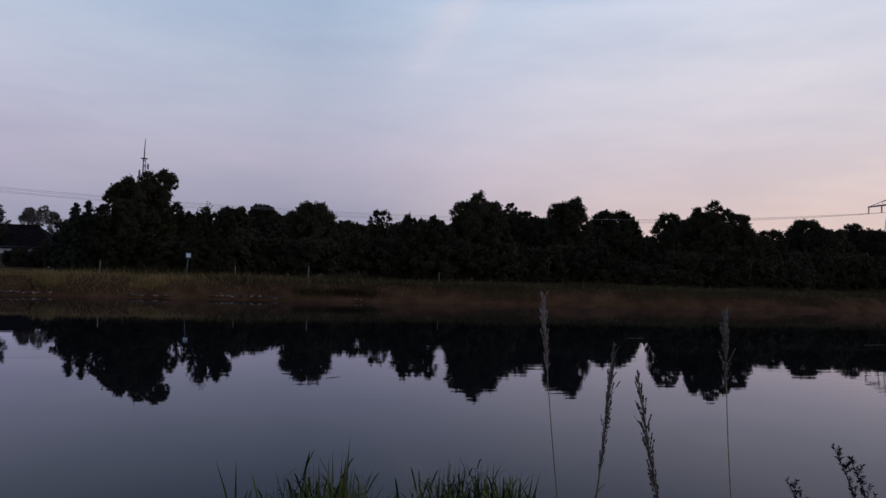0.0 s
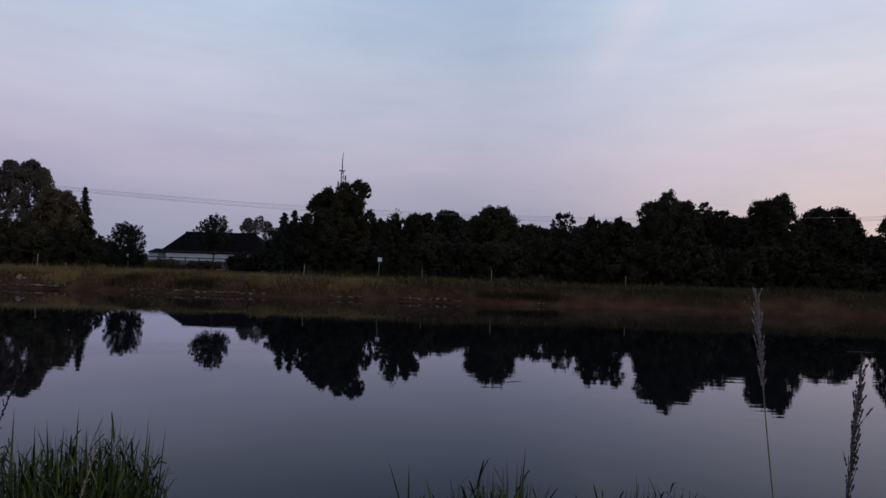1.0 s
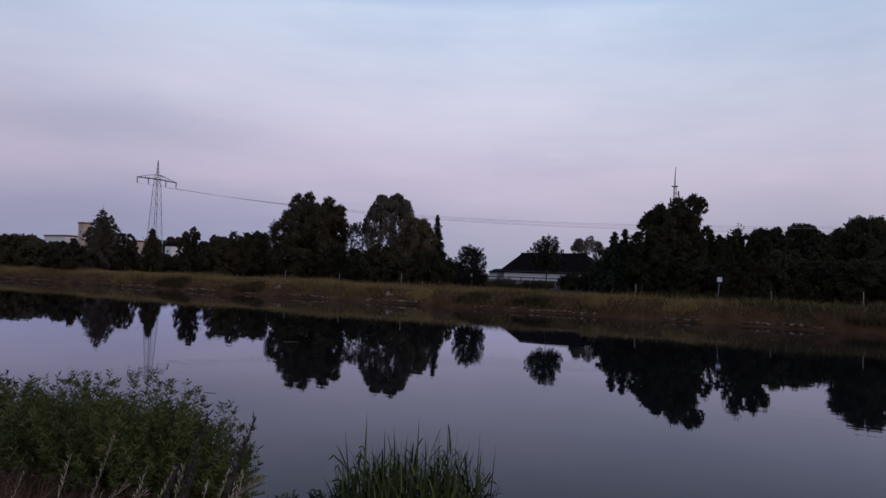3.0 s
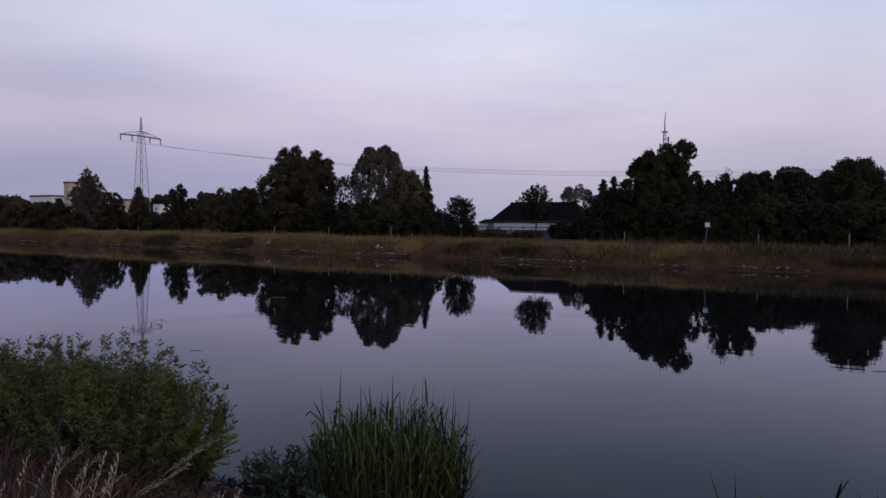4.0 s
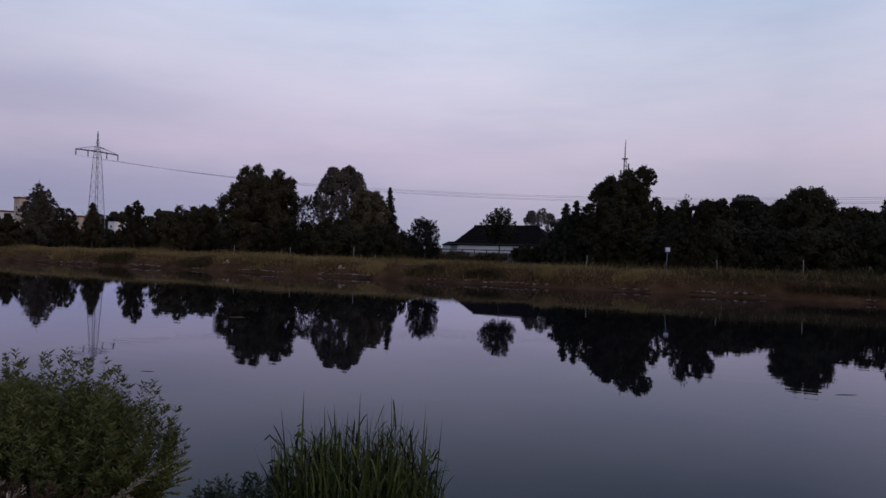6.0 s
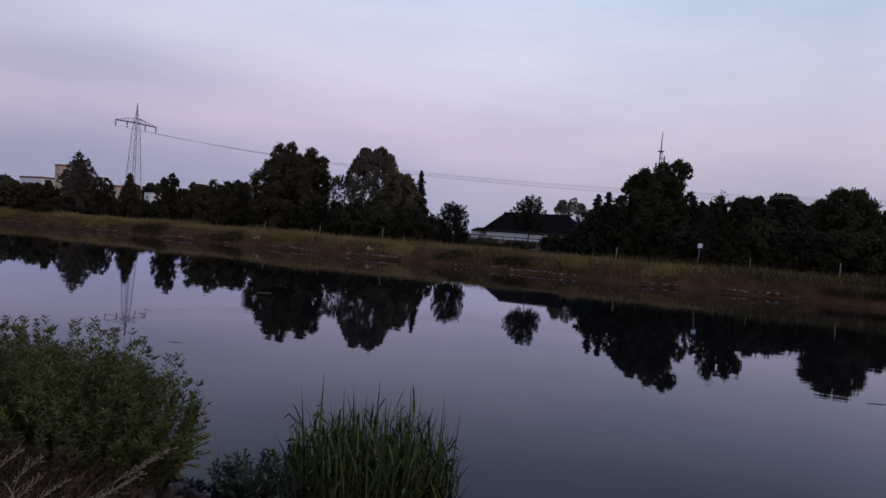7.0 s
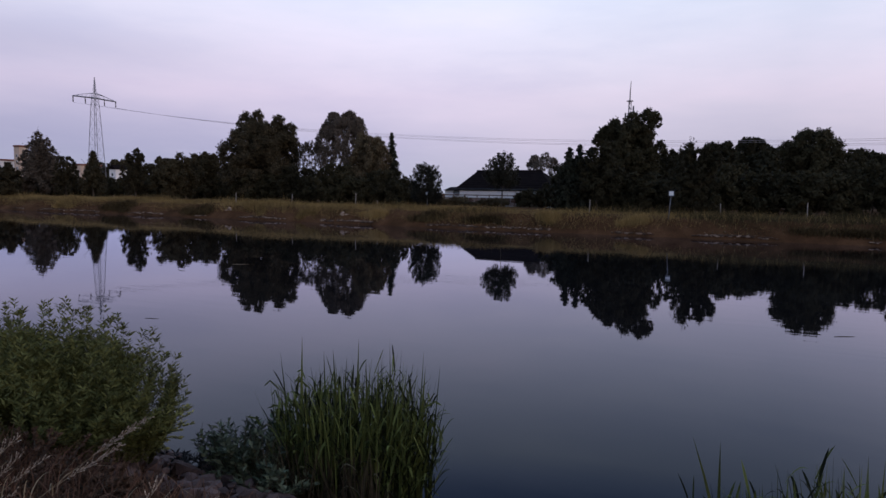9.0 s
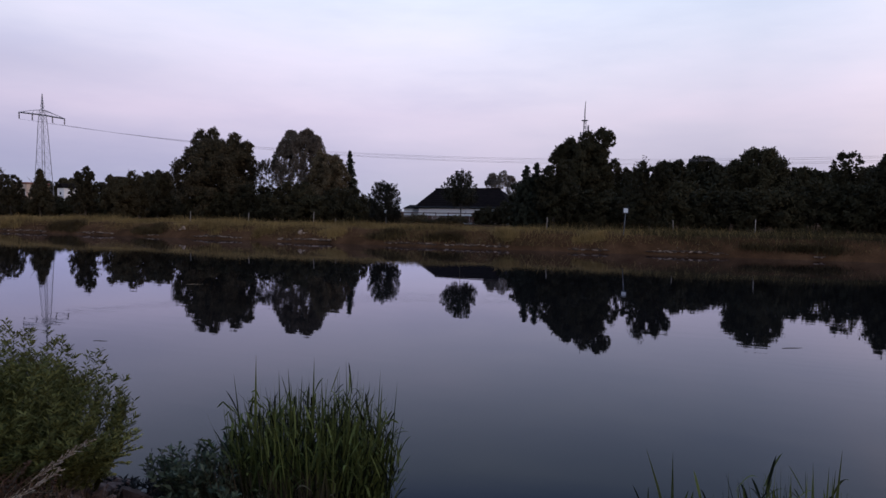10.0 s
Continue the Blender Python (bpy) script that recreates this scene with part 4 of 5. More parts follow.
def radio_mast(x, y):
    t = thing("radio_mast", x, y, 1.5, "slender lattice radio mast with small antennas", "mast")
    s = Shape()
    for k in range(3):
        a = k * 2 * math.pi / 3
        part("leg", Shape().tube([(0.48 * math.cos(a), 0.48 * math.sin(a), -0.3), (0.30 * math.cos(a), 0.30 * math.sin(a), 22.5)], 0.07, 5).mesh("leg", MAST_STEEL), t)
    for j in range(22):
        for k in range(3):
            a, b = k * 2 * math.pi / 3, (k + 1) * 2 * math.pi / 3
            r0, r1 = 0.48 - 0.008 * j, 0.48 - 0.008 * (j + 1)
            s.tube([(r0 * math.cos(a), r0 * math.sin(a), j * 1.02), (r1 * math.cos(b), r1 * math.sin(b), (j + 1) * 1.02)], 0.035, 4, False)
    part("bracing", s.mesh("bracing", MAST_STEEL), t)
    part("spike", Shape().tube([(0, 0, 22.3), (0, 0, 24.5), (0.12, 0, 26.7)], [0.15, 0.12, 0.06], 6).mesh("spike", MAST_STEEL), t)
    part("platform", Shape().tube([(0, 0, 22.4), (0, 0, 22.54)], 0.72, 10).mesh("platform", MAST_STEEL), t)
    for px, z0, z1 in ((-0.85, 18.6, 20.0), (0.8, 20.2, 21.4), (0.8, 16.2, 18.2), (-0.9, 14.4, 16.2)):
        ant = part("antenna", Shape().box(px - 0.16, -0.12, z0, px + 0.16, 0.12, z1, 0.04).mesh("antenna", MAST_STEEL), t)
        part("bracket", Shape().tube([(0, 0, (z0 + z1) / 2), (px, 0, (z0 + z1) / 2)], 0.05, 5).mesh("bracket", MAST_STEEL), ant)
    part("dish", Shape().tube([(-0.9, -0.5, 15.2), (-0.9, -0.75, 15.2)], [0.35, 0.5], 12).mesh("dish", MAST_STEEL), t)


radio_mast(-30.0, 149.2)


# ---- the far bank: sign, posts, grass, stones ----


def bank_sign(x, y, top, board, label, lean=0.0):
    base = float(ground_height(np.array(x), np.array(y)))
    h = top - base
    t = thing("canal_sign", x, y, base, label, "sign")
    part("post", Shape().tube([(lean, 0, -0.3), (0, 0, h)], 0.036, 8).mesh("post", MAST_STEEL, True), t, "grey steel post")
    part("board", Shape().box(-board, -0.075, h - 2 * board, board, -0.045, h, 0.008).mesh("board", PAINT_WHITE), t, "square white board")
    rim, e = Shape(), 0.42 * board
    for x0, z0, x1, z1 in ((-board, h, board, h + e), (-board, h - 2 * board - e, board, h - 2 * board), (-board - e, h - 2 * board - e, -board, h + e), (board, h - 2 * board - e, board + e, h + e)):
        rim.box(x0, -0.085, z0, x1, -0.035, z1)
    part("rim", rim.mesh("rim", SIGN_GREY), t, "dark rim")


bank_sign(-8.44, 61.2, 3.90, 0.19, "small square white sign with a dark rim on a thin post", -0.18)
bank_sign(-34.0, 64.0, 3.5, 0.14, "tiny white sign on a post beside a young tree")

POST = Shape().tube([(0, 0, -0.3), (0.02, 0, 0.7), (0.03, 0.0, 1.34), (0.03, 0.0, 1.38)], [0.045, 0.042, 0.040, 0.026], 8).mesh("fence_post", WOOD, True)
for px, top in ((-61.5, 3.1), (-52.5, 3.0), (-43.3, 3.25), (-40.3, 2.5), (-16.3, 3.0), (-4.6, 2.9), (2.1, 3.1), (15.0, 2.9)):
    base = float(ground_height(np.array(px), np.array(64.0)))
    ob = tagged(new("fence_post", POST), "weathered wooden post standing in the bank grass", "post", "posts on the far bank")
    ob.matrix_basis = pose(px, 64.0, base, 0, 1.5, px * 40) @ Matrix.Diagonal((1, 1, (top - base) / 1.38, 1))


def blade_strips(rng, root, height, width, lean, droop, k=5, facing=0.0):
    """Ribbons that rise from root, lean over and taper. lean: (n, 2) sideways reach at the tip."""
    n = len(root)
    t = np.linspace(0, 1, k)
    a = rng.normal(0, facing, n) if facing else rng.uniform(0, 2 * math.pi, n)
    side = np.stack([np.cos(a), np.sin(a), np.zeros(n)], -1)
    out = []
    for i in range(k):
        c = root.copy()
        c[:, :2] += lean * (t[i] ** 1.8)
        c[:, 2] += height * (t[i] - droop * t[i] ** 3)
        w = width * (1 - t[i] ** 2.2) * 0.5 + 0.0006
        out.append(np.stack([c - side * w[:, None], c + side * w[:, None]], 1))
    return np.stack(out, 1)


def far_grass():
    rng = np.random.default_rng(5)
    n = 170000
    x = rng.uniform(-165, 100, n)
    y = 59.3 + rng.uniform(0, 1, n) * 6.2
    patch = np.array([noise.noise(Vector((a * 0.12, b * 0.5, 2.0))) for a, b in zip(x, y)])
    drift = np.array([noise.noise(Vector((a * 0.045, 7.0, 3.0))) for a in x])
    # the lower edge of the sward wanders; below it the earth lies bare
    edge = 59.95 - 0.75 * drift - 0.35 * patch
    keep = patch + rng.normal(0, 0.15, n) + np.where(y > edge, 0.5, -0.22) > 0.0
    x, y, patch = x[keep], y[keep], patch[keep]
    n = len(x)
    root = np.stack([x, y, ground_height(x, y) - 0.08], -1)
    h = rng.uniform(0.25, 0.85, n) * (1 + 1.3 * patch) * np.where(y > 60.4, 1.0, 0.7)
    h = h * np.where(rng.uniform(0, 1, n) < 0.05, 1.45, 1.0)
    w = rng.uniform(0.018, 0.042, n)
    lean = rng.normal(0, 0.26, (n, 2))
    # dry and yellow along one stretch, darker and duller along the other
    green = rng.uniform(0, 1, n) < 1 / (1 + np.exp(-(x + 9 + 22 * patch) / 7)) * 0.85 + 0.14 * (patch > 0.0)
    for pick, mat, label in ((~green, BANK_GRASS, "dry olive-brown grass on the far canal bank"), (green, BANK_DARK, "darker dull brown grass on the far canal bank")):
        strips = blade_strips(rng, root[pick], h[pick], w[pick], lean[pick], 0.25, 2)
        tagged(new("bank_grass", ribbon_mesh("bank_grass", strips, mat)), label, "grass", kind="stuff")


far_grass()


def tuft(seed, x, y, w, h, mat, label):
    """A rank clump on the far bank, of a few heads of unlike height."""
    rng = np.random.default_rng(seed)
    base = float(ground_height(np.array(x), np.array(y)))
    t = thing("bank_clump", x, y, base, label, "plant", "clumps on the far bank")
    roots, tall = [], []
    for k in range(6):
        cx, cy, hk = rng.normal(0, w * 0.30), rng.normal(0.3, 0.35), h * rng.uniform(0.55, 1.05)
        n = int(95 * w)
        g = rng.normal(0, 1, (n, 2)) * np.array([w * 0.13, 0.22])
        px, py = cx + g[:, 0], cy + g[:, 1]
        roots.append(np.stack([px, py, ground_height(x + px, y + py) - base - 0.1], -1))
        tall.append(hk * rng.uniform(0.15, 1.15, n) ** 1.3 + 0.1)
    root, hh = np.concatenate(roots), np.concatenate(tall)
    n = len(root)
    part("foliage", ribbon_mesh("foliage", blade_strips(rng, root, hh, rng.uniform(0.02, 0.05, n), rng.normal(0, 0.24, (n, 2)), 0.25, 3), mat), t)


for k, (cx, cw, ch) in enumerate(((-78.2, 3.4, 1.5), (-63.1, 3.0, 1.2), (-31.4, 2.6, 1.2), (-26.1, 2.2, 1.1), (4.4, 3.0, 1.1))):
    tuft(300 + k, cx, 59.7, cw * 1.6, ch * 0.78, DARK_CLUMP, "dark rank clump of plants at the waterline")
for k, (cx, cw, ch) in enumerate(((-19.6, 2.6, 1.3), (-47.0, 2.4, 0.9), (-38.0, 3.0, 0.9), (-11.5, 2.6, 0.8), (-55.0, 3.0, 0.9), (-90.0, 4.0, 1.0))):
    tuft(320 + k, cx, 59.9, cw, ch, BANK_GRASS, "yellowish clump of tall grass at the waterline")


def stone_mesh(seed, mat):
    """A rough broken block about one metre across."""
    rng = np.random.default_rng(seed)
    bm = bmesh.new()
    bmesh.ops.create_icosphere(bm, subdivisions=1, radius=0.5)
    for v in bm.verts:
        d = v.co.normalized()
        v.co = Vector([math.copysign(abs(c) ** 0.6, c) for c in d]) * 0.42 * rng.uniform(0.78, 1.12)
    me = bpy.data.meshes.new("stone")
    bm.to_mesh(me)
    bm.free()
    me.materials.append(mat)
    return me


STONES = [stone_mesh(900 + k, STONE) for k in range(8)]


def far_rubble():
    """Loose stones along the far waterline."""
    rng = np.random.default_rng(8)
    cubes = []
    for me in STONES:
        v = np.empty(len(me.vertices) * 3)
        me.vertices.foreach_get("co", v)
        cubes.append((v.reshape(-1, 3), np.array([p.vertices[:] for p in me.polygons])))
    vs, fs, off = [], [], 0
    for i in range(2300):
        v, f = cubes[rng.integers(len(cubes))]
        x = rng.uniform(-150, 7)
        gap = noise.noise(Vector((x * 0.16, 0.0, 9.0)))
        if gap < -0.10 + 0.18 * rng.uniform():
            continue
        line = rng.uniform() < 0.80
        y = FAR_SHORE + (0.38 + 0.06 * rng.normal() + 0.3 * gap if line else rng.uniform(0.1, 1.7))
        s = rng.uniform(0.13, 0.32) if line else rng.uniform(0.07, 0.16)
        a = rng.normal(0, 0.35) if line else rng.uniform(0, 6.28)
        q = v * np.array([s * rng.uniform(1.2, 2.8), s, s * rng.uniform(0.40, 0.7)])
        q = np.stack([q[:, 0] * math.cos(a) - q[:, 1] * math.sin(a), q[:, 0] * math.sin(a) + q[:, 1] * math.cos(a), q[:, 2]], -1)
        vs.append(q + np.array([x, y, float(ground_height(np.array(x), np.array(y))) + 0.05]))
        fs.append(f + off)
        off += len(v)
    me = mesh_of("rubble", np.concatenate(vs), np.concatenate(fs), STONE)
    tagged(new("rubble", me), "pale broken stones along the far waterline", "stones", kind="stuff")


far_rubble()


def stone_heap(seed, x, y, count, label):
    """A few pale stones lying together in the bank grass."""
    rng = np.random.default_rng(seed)
    base = float(ground_height(np.array(x), np.array(y)))
    t = thing("stone_heap", x, y, base, label, "stones", "stone heaps on the far bank")
    for k in range(count):
        ob = part("stone", STONES[k % len(STONES)], t)
        s = rng.uniform(0.22, 0.38)
        layer = k * 2 // count
        px, py = rng.normal(0, 0.30 - 0.14 * layer), rng.normal(0, 0.18)
        ob.matrix_basis = Matrix.LocRotScale((px, py, float(ground_height(np.array(x + px), np.array(y + py))) - base + 0.08 + 0.20 * layer),
                                             Euler((0.3 * rng.normal(), 0.3 * rng.normal(), rng.uniform(0, 6.28))), (s * 1.3, s, s * 0.8))


stone_heap(41, -58.9, 60.3, 9, "small heap of pale stones in the bank grass")
stone_heap(42, -42.2, 60.0, 8, "small heap of pale stones low on the bank")


# ---- the near bank: reeds, willow, weeds, grasses ----


def reed_leaves(rng, root, top, lean, per):
    """Leaves along upright culms: arching ribbons that leave the culm at a sharp angle."""
    n = len(root)
    k = 6
    t = np.linspace(0, 1, k)
    out = []
    for j in range(per):
        u = (0.30 + 0.66 * (j + rng.uniform(0, 1, n)) / per)
        c = root.copy()
        c[:, :2] += lean * (u ** 1.6)[:, None]
        c[:, 2] += top * u
        a = rng.uniform(0, 2 * math.pi, n)
        d = np.stack([np.cos(a), np.sin(a)], -1)
        l = rng.uniform(0.25, 0.50, n) * (1.1 - 0.35 * u)
        steep = rng.uniform(0.75, 1.5, n)
        sag = rng.uniform(0.0, 0.9, n)
        w = rng.uniform(0.014, 0.030, n)
        side = np.stack([-np.sin(a), np.cos(a), np.zeros(n)], -1)
        rows = []
        for i in range(k):
            p = c.copy()
            p[:, :2] += d * (l * t[i] * 0.50)[:, None]
            p[:, 2] += l * (steep * t[i] - sag * t[i] ** 2.2) * 0.8
            ww = w * (0.35 + 1.3 * t[i]) * (1 - t[i]) ** 0.7 + 0.0008
            rows.append(np.stack([p - side * ww[:, None] / 2 * 1.4, p + side * ww[:, None] / 2 * 1.4], 1))
        out.append(np.stack(rows, 1))
    return np.concatenate(out)


def reed_clump(seed, x, y, w, d, blades, culms, top, label, tall=(), hump=(0.0, 0.5, 0.0), bent=0):
    """Sword blades and leafy culms rising from the shallows; tall: single high blades (dx, dy, top, lean)."""
    rng = np.random.default_rng(seed)
    t = thing("reed_clump", x, y, 0.0, label, "reeds", "reeds at the near waterline")
    a, r = rng.uniform(0, 2 * math.pi, blades), np.sqrt(rng.uniform(0, 1, blades))
    root = np.stack([r * np.cos(a) * w / 2 * 0.82, r * np.sin(a) * d / 2, np.full(blades, -0.25)], -1)
    edge = r * np.abs(np.cos(a))
    h = 0.25 + top * rng.uniform(0.35, 1.0, blades) ** 0.55 * 1.05 * (1 - 0.18 * edge ** 2)
    h = h * (1 + hump[2] * np.exp(-((root[:, 0] - hump[0]) / hump[1]) ** 2))
    lean = np.stack([np.cos(a) * r * 0.08, np.sin(a) * r * 0.06], -1) + rng.normal(0, 0.09, (blades, 2))
    part("foliage", ribbon_mesh("foliage", blade_strips(rng, root, h, rng.uniform(0.014, 0.030, blades), lean, 0.03, 7, 0.9), REED), t)
    a, r = rng.uniform(0, 2 * math.pi, culms), np.sqrt(rng.uniform(0, 1, culms))
    root = np.stack([r * np.cos(a) * w / 2 * 0.86, r * np.sin(a) * d / 2, np.full(culms, -0.25)], -1)
    ctop = 0.25 + top * rng.uniform(0.55, 0.95, culms) * (1 - 0.2 * (r * np.cos(a)) ** 2)
    ctop = ctop * (1 + hump[2] * np.exp(-((root[:, 0] - hump[0]) / hump[1]) ** 2))
    lean = np.stack([np.cos(a) * r * 0.10, np.sin(a) * r * 0.08], -1) + rng.normal(0, 0.04, (culms, 2))
    part("leafage", ribbon_mesh("leafage", reed_leaves(rng, root, ctop, lean, 6), REED), t)
    for k in range(0, culms, max(1, culms // 30)):
        c, ln, hh = root[k], lean[k] * 0.7, ctop[k] * 0.8
        pts = [(c[0] + ln[0] * u ** 1.6, c[1] + ln[1] * u ** 1.6, c[2] + hh * u) for u in np.linspace(0, 1, 5)]
        part("culm", Shape().tube(pts, [0.006, 0.006, 0.005, 0.004, 0.002], 5).mesh("culm", REED, True), t)
    # last year's brown stems at the foot
    n = int(blades * 1.1)
    a, r = rng.uniform(0, 2 * math.pi, n), np.sqrt(rng.uniform(0, 1, n))
    root = np.stack([r * np.cos(a) * w / 2 * 0.84, -d / 2 + np.abs(r * np.sin(a)) * d * 0.3 - 0.12, np.full(n, -0.2)], -1)
    part("thatch", ribbon_mesh("thatch", blade_strips(rng, root, 0.2 + top * rng.uniform(0.25, 0.72, n), rng.uniform(0.010, 0.024, n), rng.normal(0, 0.12, (n, 2)), 0.1, 5, 0.9), THATCH), t, "brown dead stems at the foot")
    # dry blades bowed over in front, then green ones snapped at a sharp angle
    for k in range(max(4, blades // 60)):
        px, pz = rng.uniform(-0.36, 0.40) * w, rng.uniform(0.25, 0.75)
        reach, up = rng.choice((-1, 1)) * rng.uniform(0.12, 0.38), rng.uniform(0.15, 0.42)
        rows = []
        for u in np.linspace(0, 1, 9):
            c = np.array([px + reach * u ** 1.4, -d * 0.5 - 0.06 * u, pz + up * (2.4 * u - 1.9 * u * u)])
            wd = 0.007 * (1 - u ** 3) + 0.001
            rows.append([c - np.array([0.3 * wd, 0, wd]), c + np.array([0.3 * wd, 0, wd])])
        part("dead_blade", ribbon_mesh("dead_blade", [rows], REED_DRY), t, "dull dry blade")
    for k in range(bent):
        e = -1 if k % 5 else 1
        px, pz = e * w * rng.uniform(0.33, 0.46), top * rng.uniform(0.5, 0.80)
        a1, a2 = rng.uniform(0.5, 1.2), rng.uniform(-1.2, 0.1)
        l1, l2 = rng.uniform(0.08, 0.18), rng.uniform(0.08, 0.18)
        c0 = np.array([px, rng.uniform(-0.3, 0.3) * d, pz])
        c1 = c0 + np.array([e * math.cos(a1), 0, math.sin(a1)]) * l1
        c2 = c1 + np.array([e * math.cos(a2), 0, math.sin(a2)]) * l2
        rows = []
        for c, an, wd in ((c0, a1, 0.006), ((c0 + c1) / 2, a1, 0.010), (c1, (a1 + a2) / 2, 0.009), ((c1 + c2) / 2, a2, 0.010), (c2, a2, 0.001)):
            q = np.array([-e * math.sin(an), 0.2, math.cos(an)]) * wd
            rows.append([c - q, c + q])
        part("bent_blade", ribbon_mesh("bent_blade", [rows], REED), t)
    for dx, dy, tz, ln in tall:
        rt = np.array([[dx - ln * 0.8, dy, -0.2]])
        part("tall_blade", ribbon_mesh("tall_blade", blade_strips(rng, rt, np.array([tz + 0.2]), np.array([0.052]), np.array([[ln, 0.0]]), 0.0, 7, 0.5), REED), t)


def sheaf(seed, n, x0, x1, z0, z1, splay):
    """Single high blades of one tuft: (dx, dy, top, lean)."""
    rng = random.Random(seed)
    out = []
    for k in range(n):
        u = (k + rng.uniform(0.2, 0.8)) / n
        out.append((x0 + (x1 - x0) * u, rng.uniform(-0.2, 0.2), z0 + (z1 - z0) * (1 - abs(2 * u - 1) ** 1.5) * rng.uniform(0.5, 1.0), splay * (2 * u - 1) + rng.uniform(-0.08, 0.08)))
    return out


reed_clump(41, -4.20, 6.6, 2.15, 1.5, 560, 400, 1.50, "dense green reed clump in the shallows",
           [(-0.32, -0.5, 1.90, 0.02), (0.12, -0.1, 1.84, 0.03), (0.34, 0.2, 1.80, -0.03), (0.75, 0.2, 1.72, 0.06), (0.92, 0.25, 1.60, 0.10), (-0.75, -0.3, 1.62, -0.16)] + sheaf(5, 9, -0.85, 0.9, 1.54, 1.68, 0.05), bent=14)
reed_clump(42, 0.30, 6.1, 2.4, 1.3, 380, 300, 1.14, "green reed clump with a taller tuft in its middle",
           [(-0.85, -0.1, 1.56, -0.34), (-0.72, 0.0, 1.52, -0.02), (0.42, 0.0, 1.72, 0.06)] + sheaf(6, 9, -0.05, 0.60, 1.30, 1.62, 0.16), (0.22, 0.42, 0.22))
reed_clump(43, 2.2, 6.3, 2.0, 1.2, 340, 280, 1.14, "low spreading green reed clump in the shallows",
           sheaf(7, 12, -0.75, 0.85, 1.16, 1.40, 0.16), (-0.1, 0.6, 0.08))


def stem_leaves(rng, pts, count, length, width, spread, start=0.25):
    """Leaves set round a stem given as a polyline: loose quads, pointing up and out."""
    p = np.asarray(pts)
    u = np.sort(rng.uniform(start, 1.0, count)) * (len(p) - 1)
    i = np.minimum(u.astype(int), len(p) - 2)
    f = (u - i)[:, None]
    c = p[i] * (1 - f) + p[i + 1] * f
    axis = unit(p[i + 1] - p[i])
    a = np.arange(count) * 2.4 + rng.uniform(0, 6.28)
    out = np.stack([np.cos(a), np.sin(a), np.zeros(count)], -1)
    along = unit(out * spread + axis * rng.uniform(0.35, 1.0, count)[:, None])
    side = unit(np.cross(along, rng.normal(0, 0.5, (count, 3)) + axis))
    l = length * rng.uniform(0.65, 1.25, count)[:, None]
    w = width * rng.uniform(0.7, 1.2, count)[:, None]
    sag = np.array([0, 0, -1.0]) * l * 0.12
    return np.stack([c, c + along * l * 0.42 + side * w / 2, c + along * l + sag, c + along * l * 0.42 - side * w / 2], 1)


def leafy_bush(seed, name, x, y, rx, ry, top, stems, mat, label, leaf=(0.085, 0.018), per_stem=46, slope=0.0, flare=0.30, start=0.2, category="bush", tips=0, fall=0.42):
    """Many upright leafy shoots from one stool; the crown falls off towards its rim."""
    rng = np.random.default_rng(seed)
    base = float(ground_height(np.array(x), np.array(y)))
    t = thing(name, x, y, base, label, category, "plants on the near bank")
    quads = []
    hubs = [(rng.uniform(0, 2 * math.pi), math.sqrt(rng.uniform(0, 1)), rng.uniform(0.86, 1.0)) for k in range(max(1, stems // 14))]
    for k in range(stems):
        a, r = rng.uniform(0, 2 * math.pi), math.sqrt(rng.uniform(0, 1))
        high = rng.uniform(0.72, 1.0)
        if stems > 200:
            ha, hr, hh = hubs[k % len(hubs)]
            gx, gy = hr * math.cos(ha) + rng.normal(0, 0.11), hr * math.sin(ha) + rng.normal(0, 0.11)
            a, r, high = math.atan2(gy, gx), min(1.0, math.hypot(gx, gy)), hh * rng.uniform(0.80, 1.02)
        bx, by = r * math.cos(a) * rx, r * math.sin(a) * ry
        h = (top - base) * (1 - fall * r ** 3) * high + slope * bx
        bz = float(ground_height(np.array(x + bx * 0.92), np.array(y + by * 0.8))) - base
        ox, oy = bx + math.cos(a) * r * flare * 0.6 + rng.normal(0, 0.05), by + math.sin(a) * r * flare * 0.5 + rng.normal(0, 0.05)
        pts = [(bx * 0.92, by * 0.8, bz - 0.05), (bx * 0.97, by * 0.9, bz + (h - bz) * 0.4), ((bx + ox) / 2, (by + oy) / 2, bz + (h - bz) * 0.72), (ox, oy, h)]
        if k % max(1, stems // 40) == 0:
            part("stem", Shape().tube(pts, [0.010, 0.008, 0.005, 0.002], 5).mesh("stem", BARK if mat is not WEED else WEED, True), t)
        quads.append(stem_leaves(rng, pts, per_stem, leaf[0], leaf[1], 0.62, start))
    # single shoots that stand proud of the crown, leafy to the tip
    for k in range(tips):
        a, r = rng.uniform(0, 2 * math.pi), rng.uniform(0, 1) ** 0.5
        bx, by = r * math.cos(a) * rx, r * math.sin(a) * ry
        h = (top - base) * (1 - fall * r ** 3) + slope * bx
        up = rng.uniform(0.06, 0.30)
        ox, oy = math.cos(a) * r * flare * 0.9 + rng.normal(0, 0.05), math.sin(a) * r * flare * 0.6 + rng.normal(0, 0.05)
        pts = [(bx, by, h - 0.45), (bx + ox * 0.5, by + oy * 0.5, h - 0.12), (bx + ox * 0.85, by + oy * 0.85, h + up * 0.5), (bx + ox, by + oy, h + up)]
        quads.append(stem_leaves(rng, pts, 30, leaf[0] * 1.05, leaf[1] * 1.1, 0.75, 0.2))
    part("foliage", quad_mesh("foliage", np.concatenate(quads), mat), t)
    return t


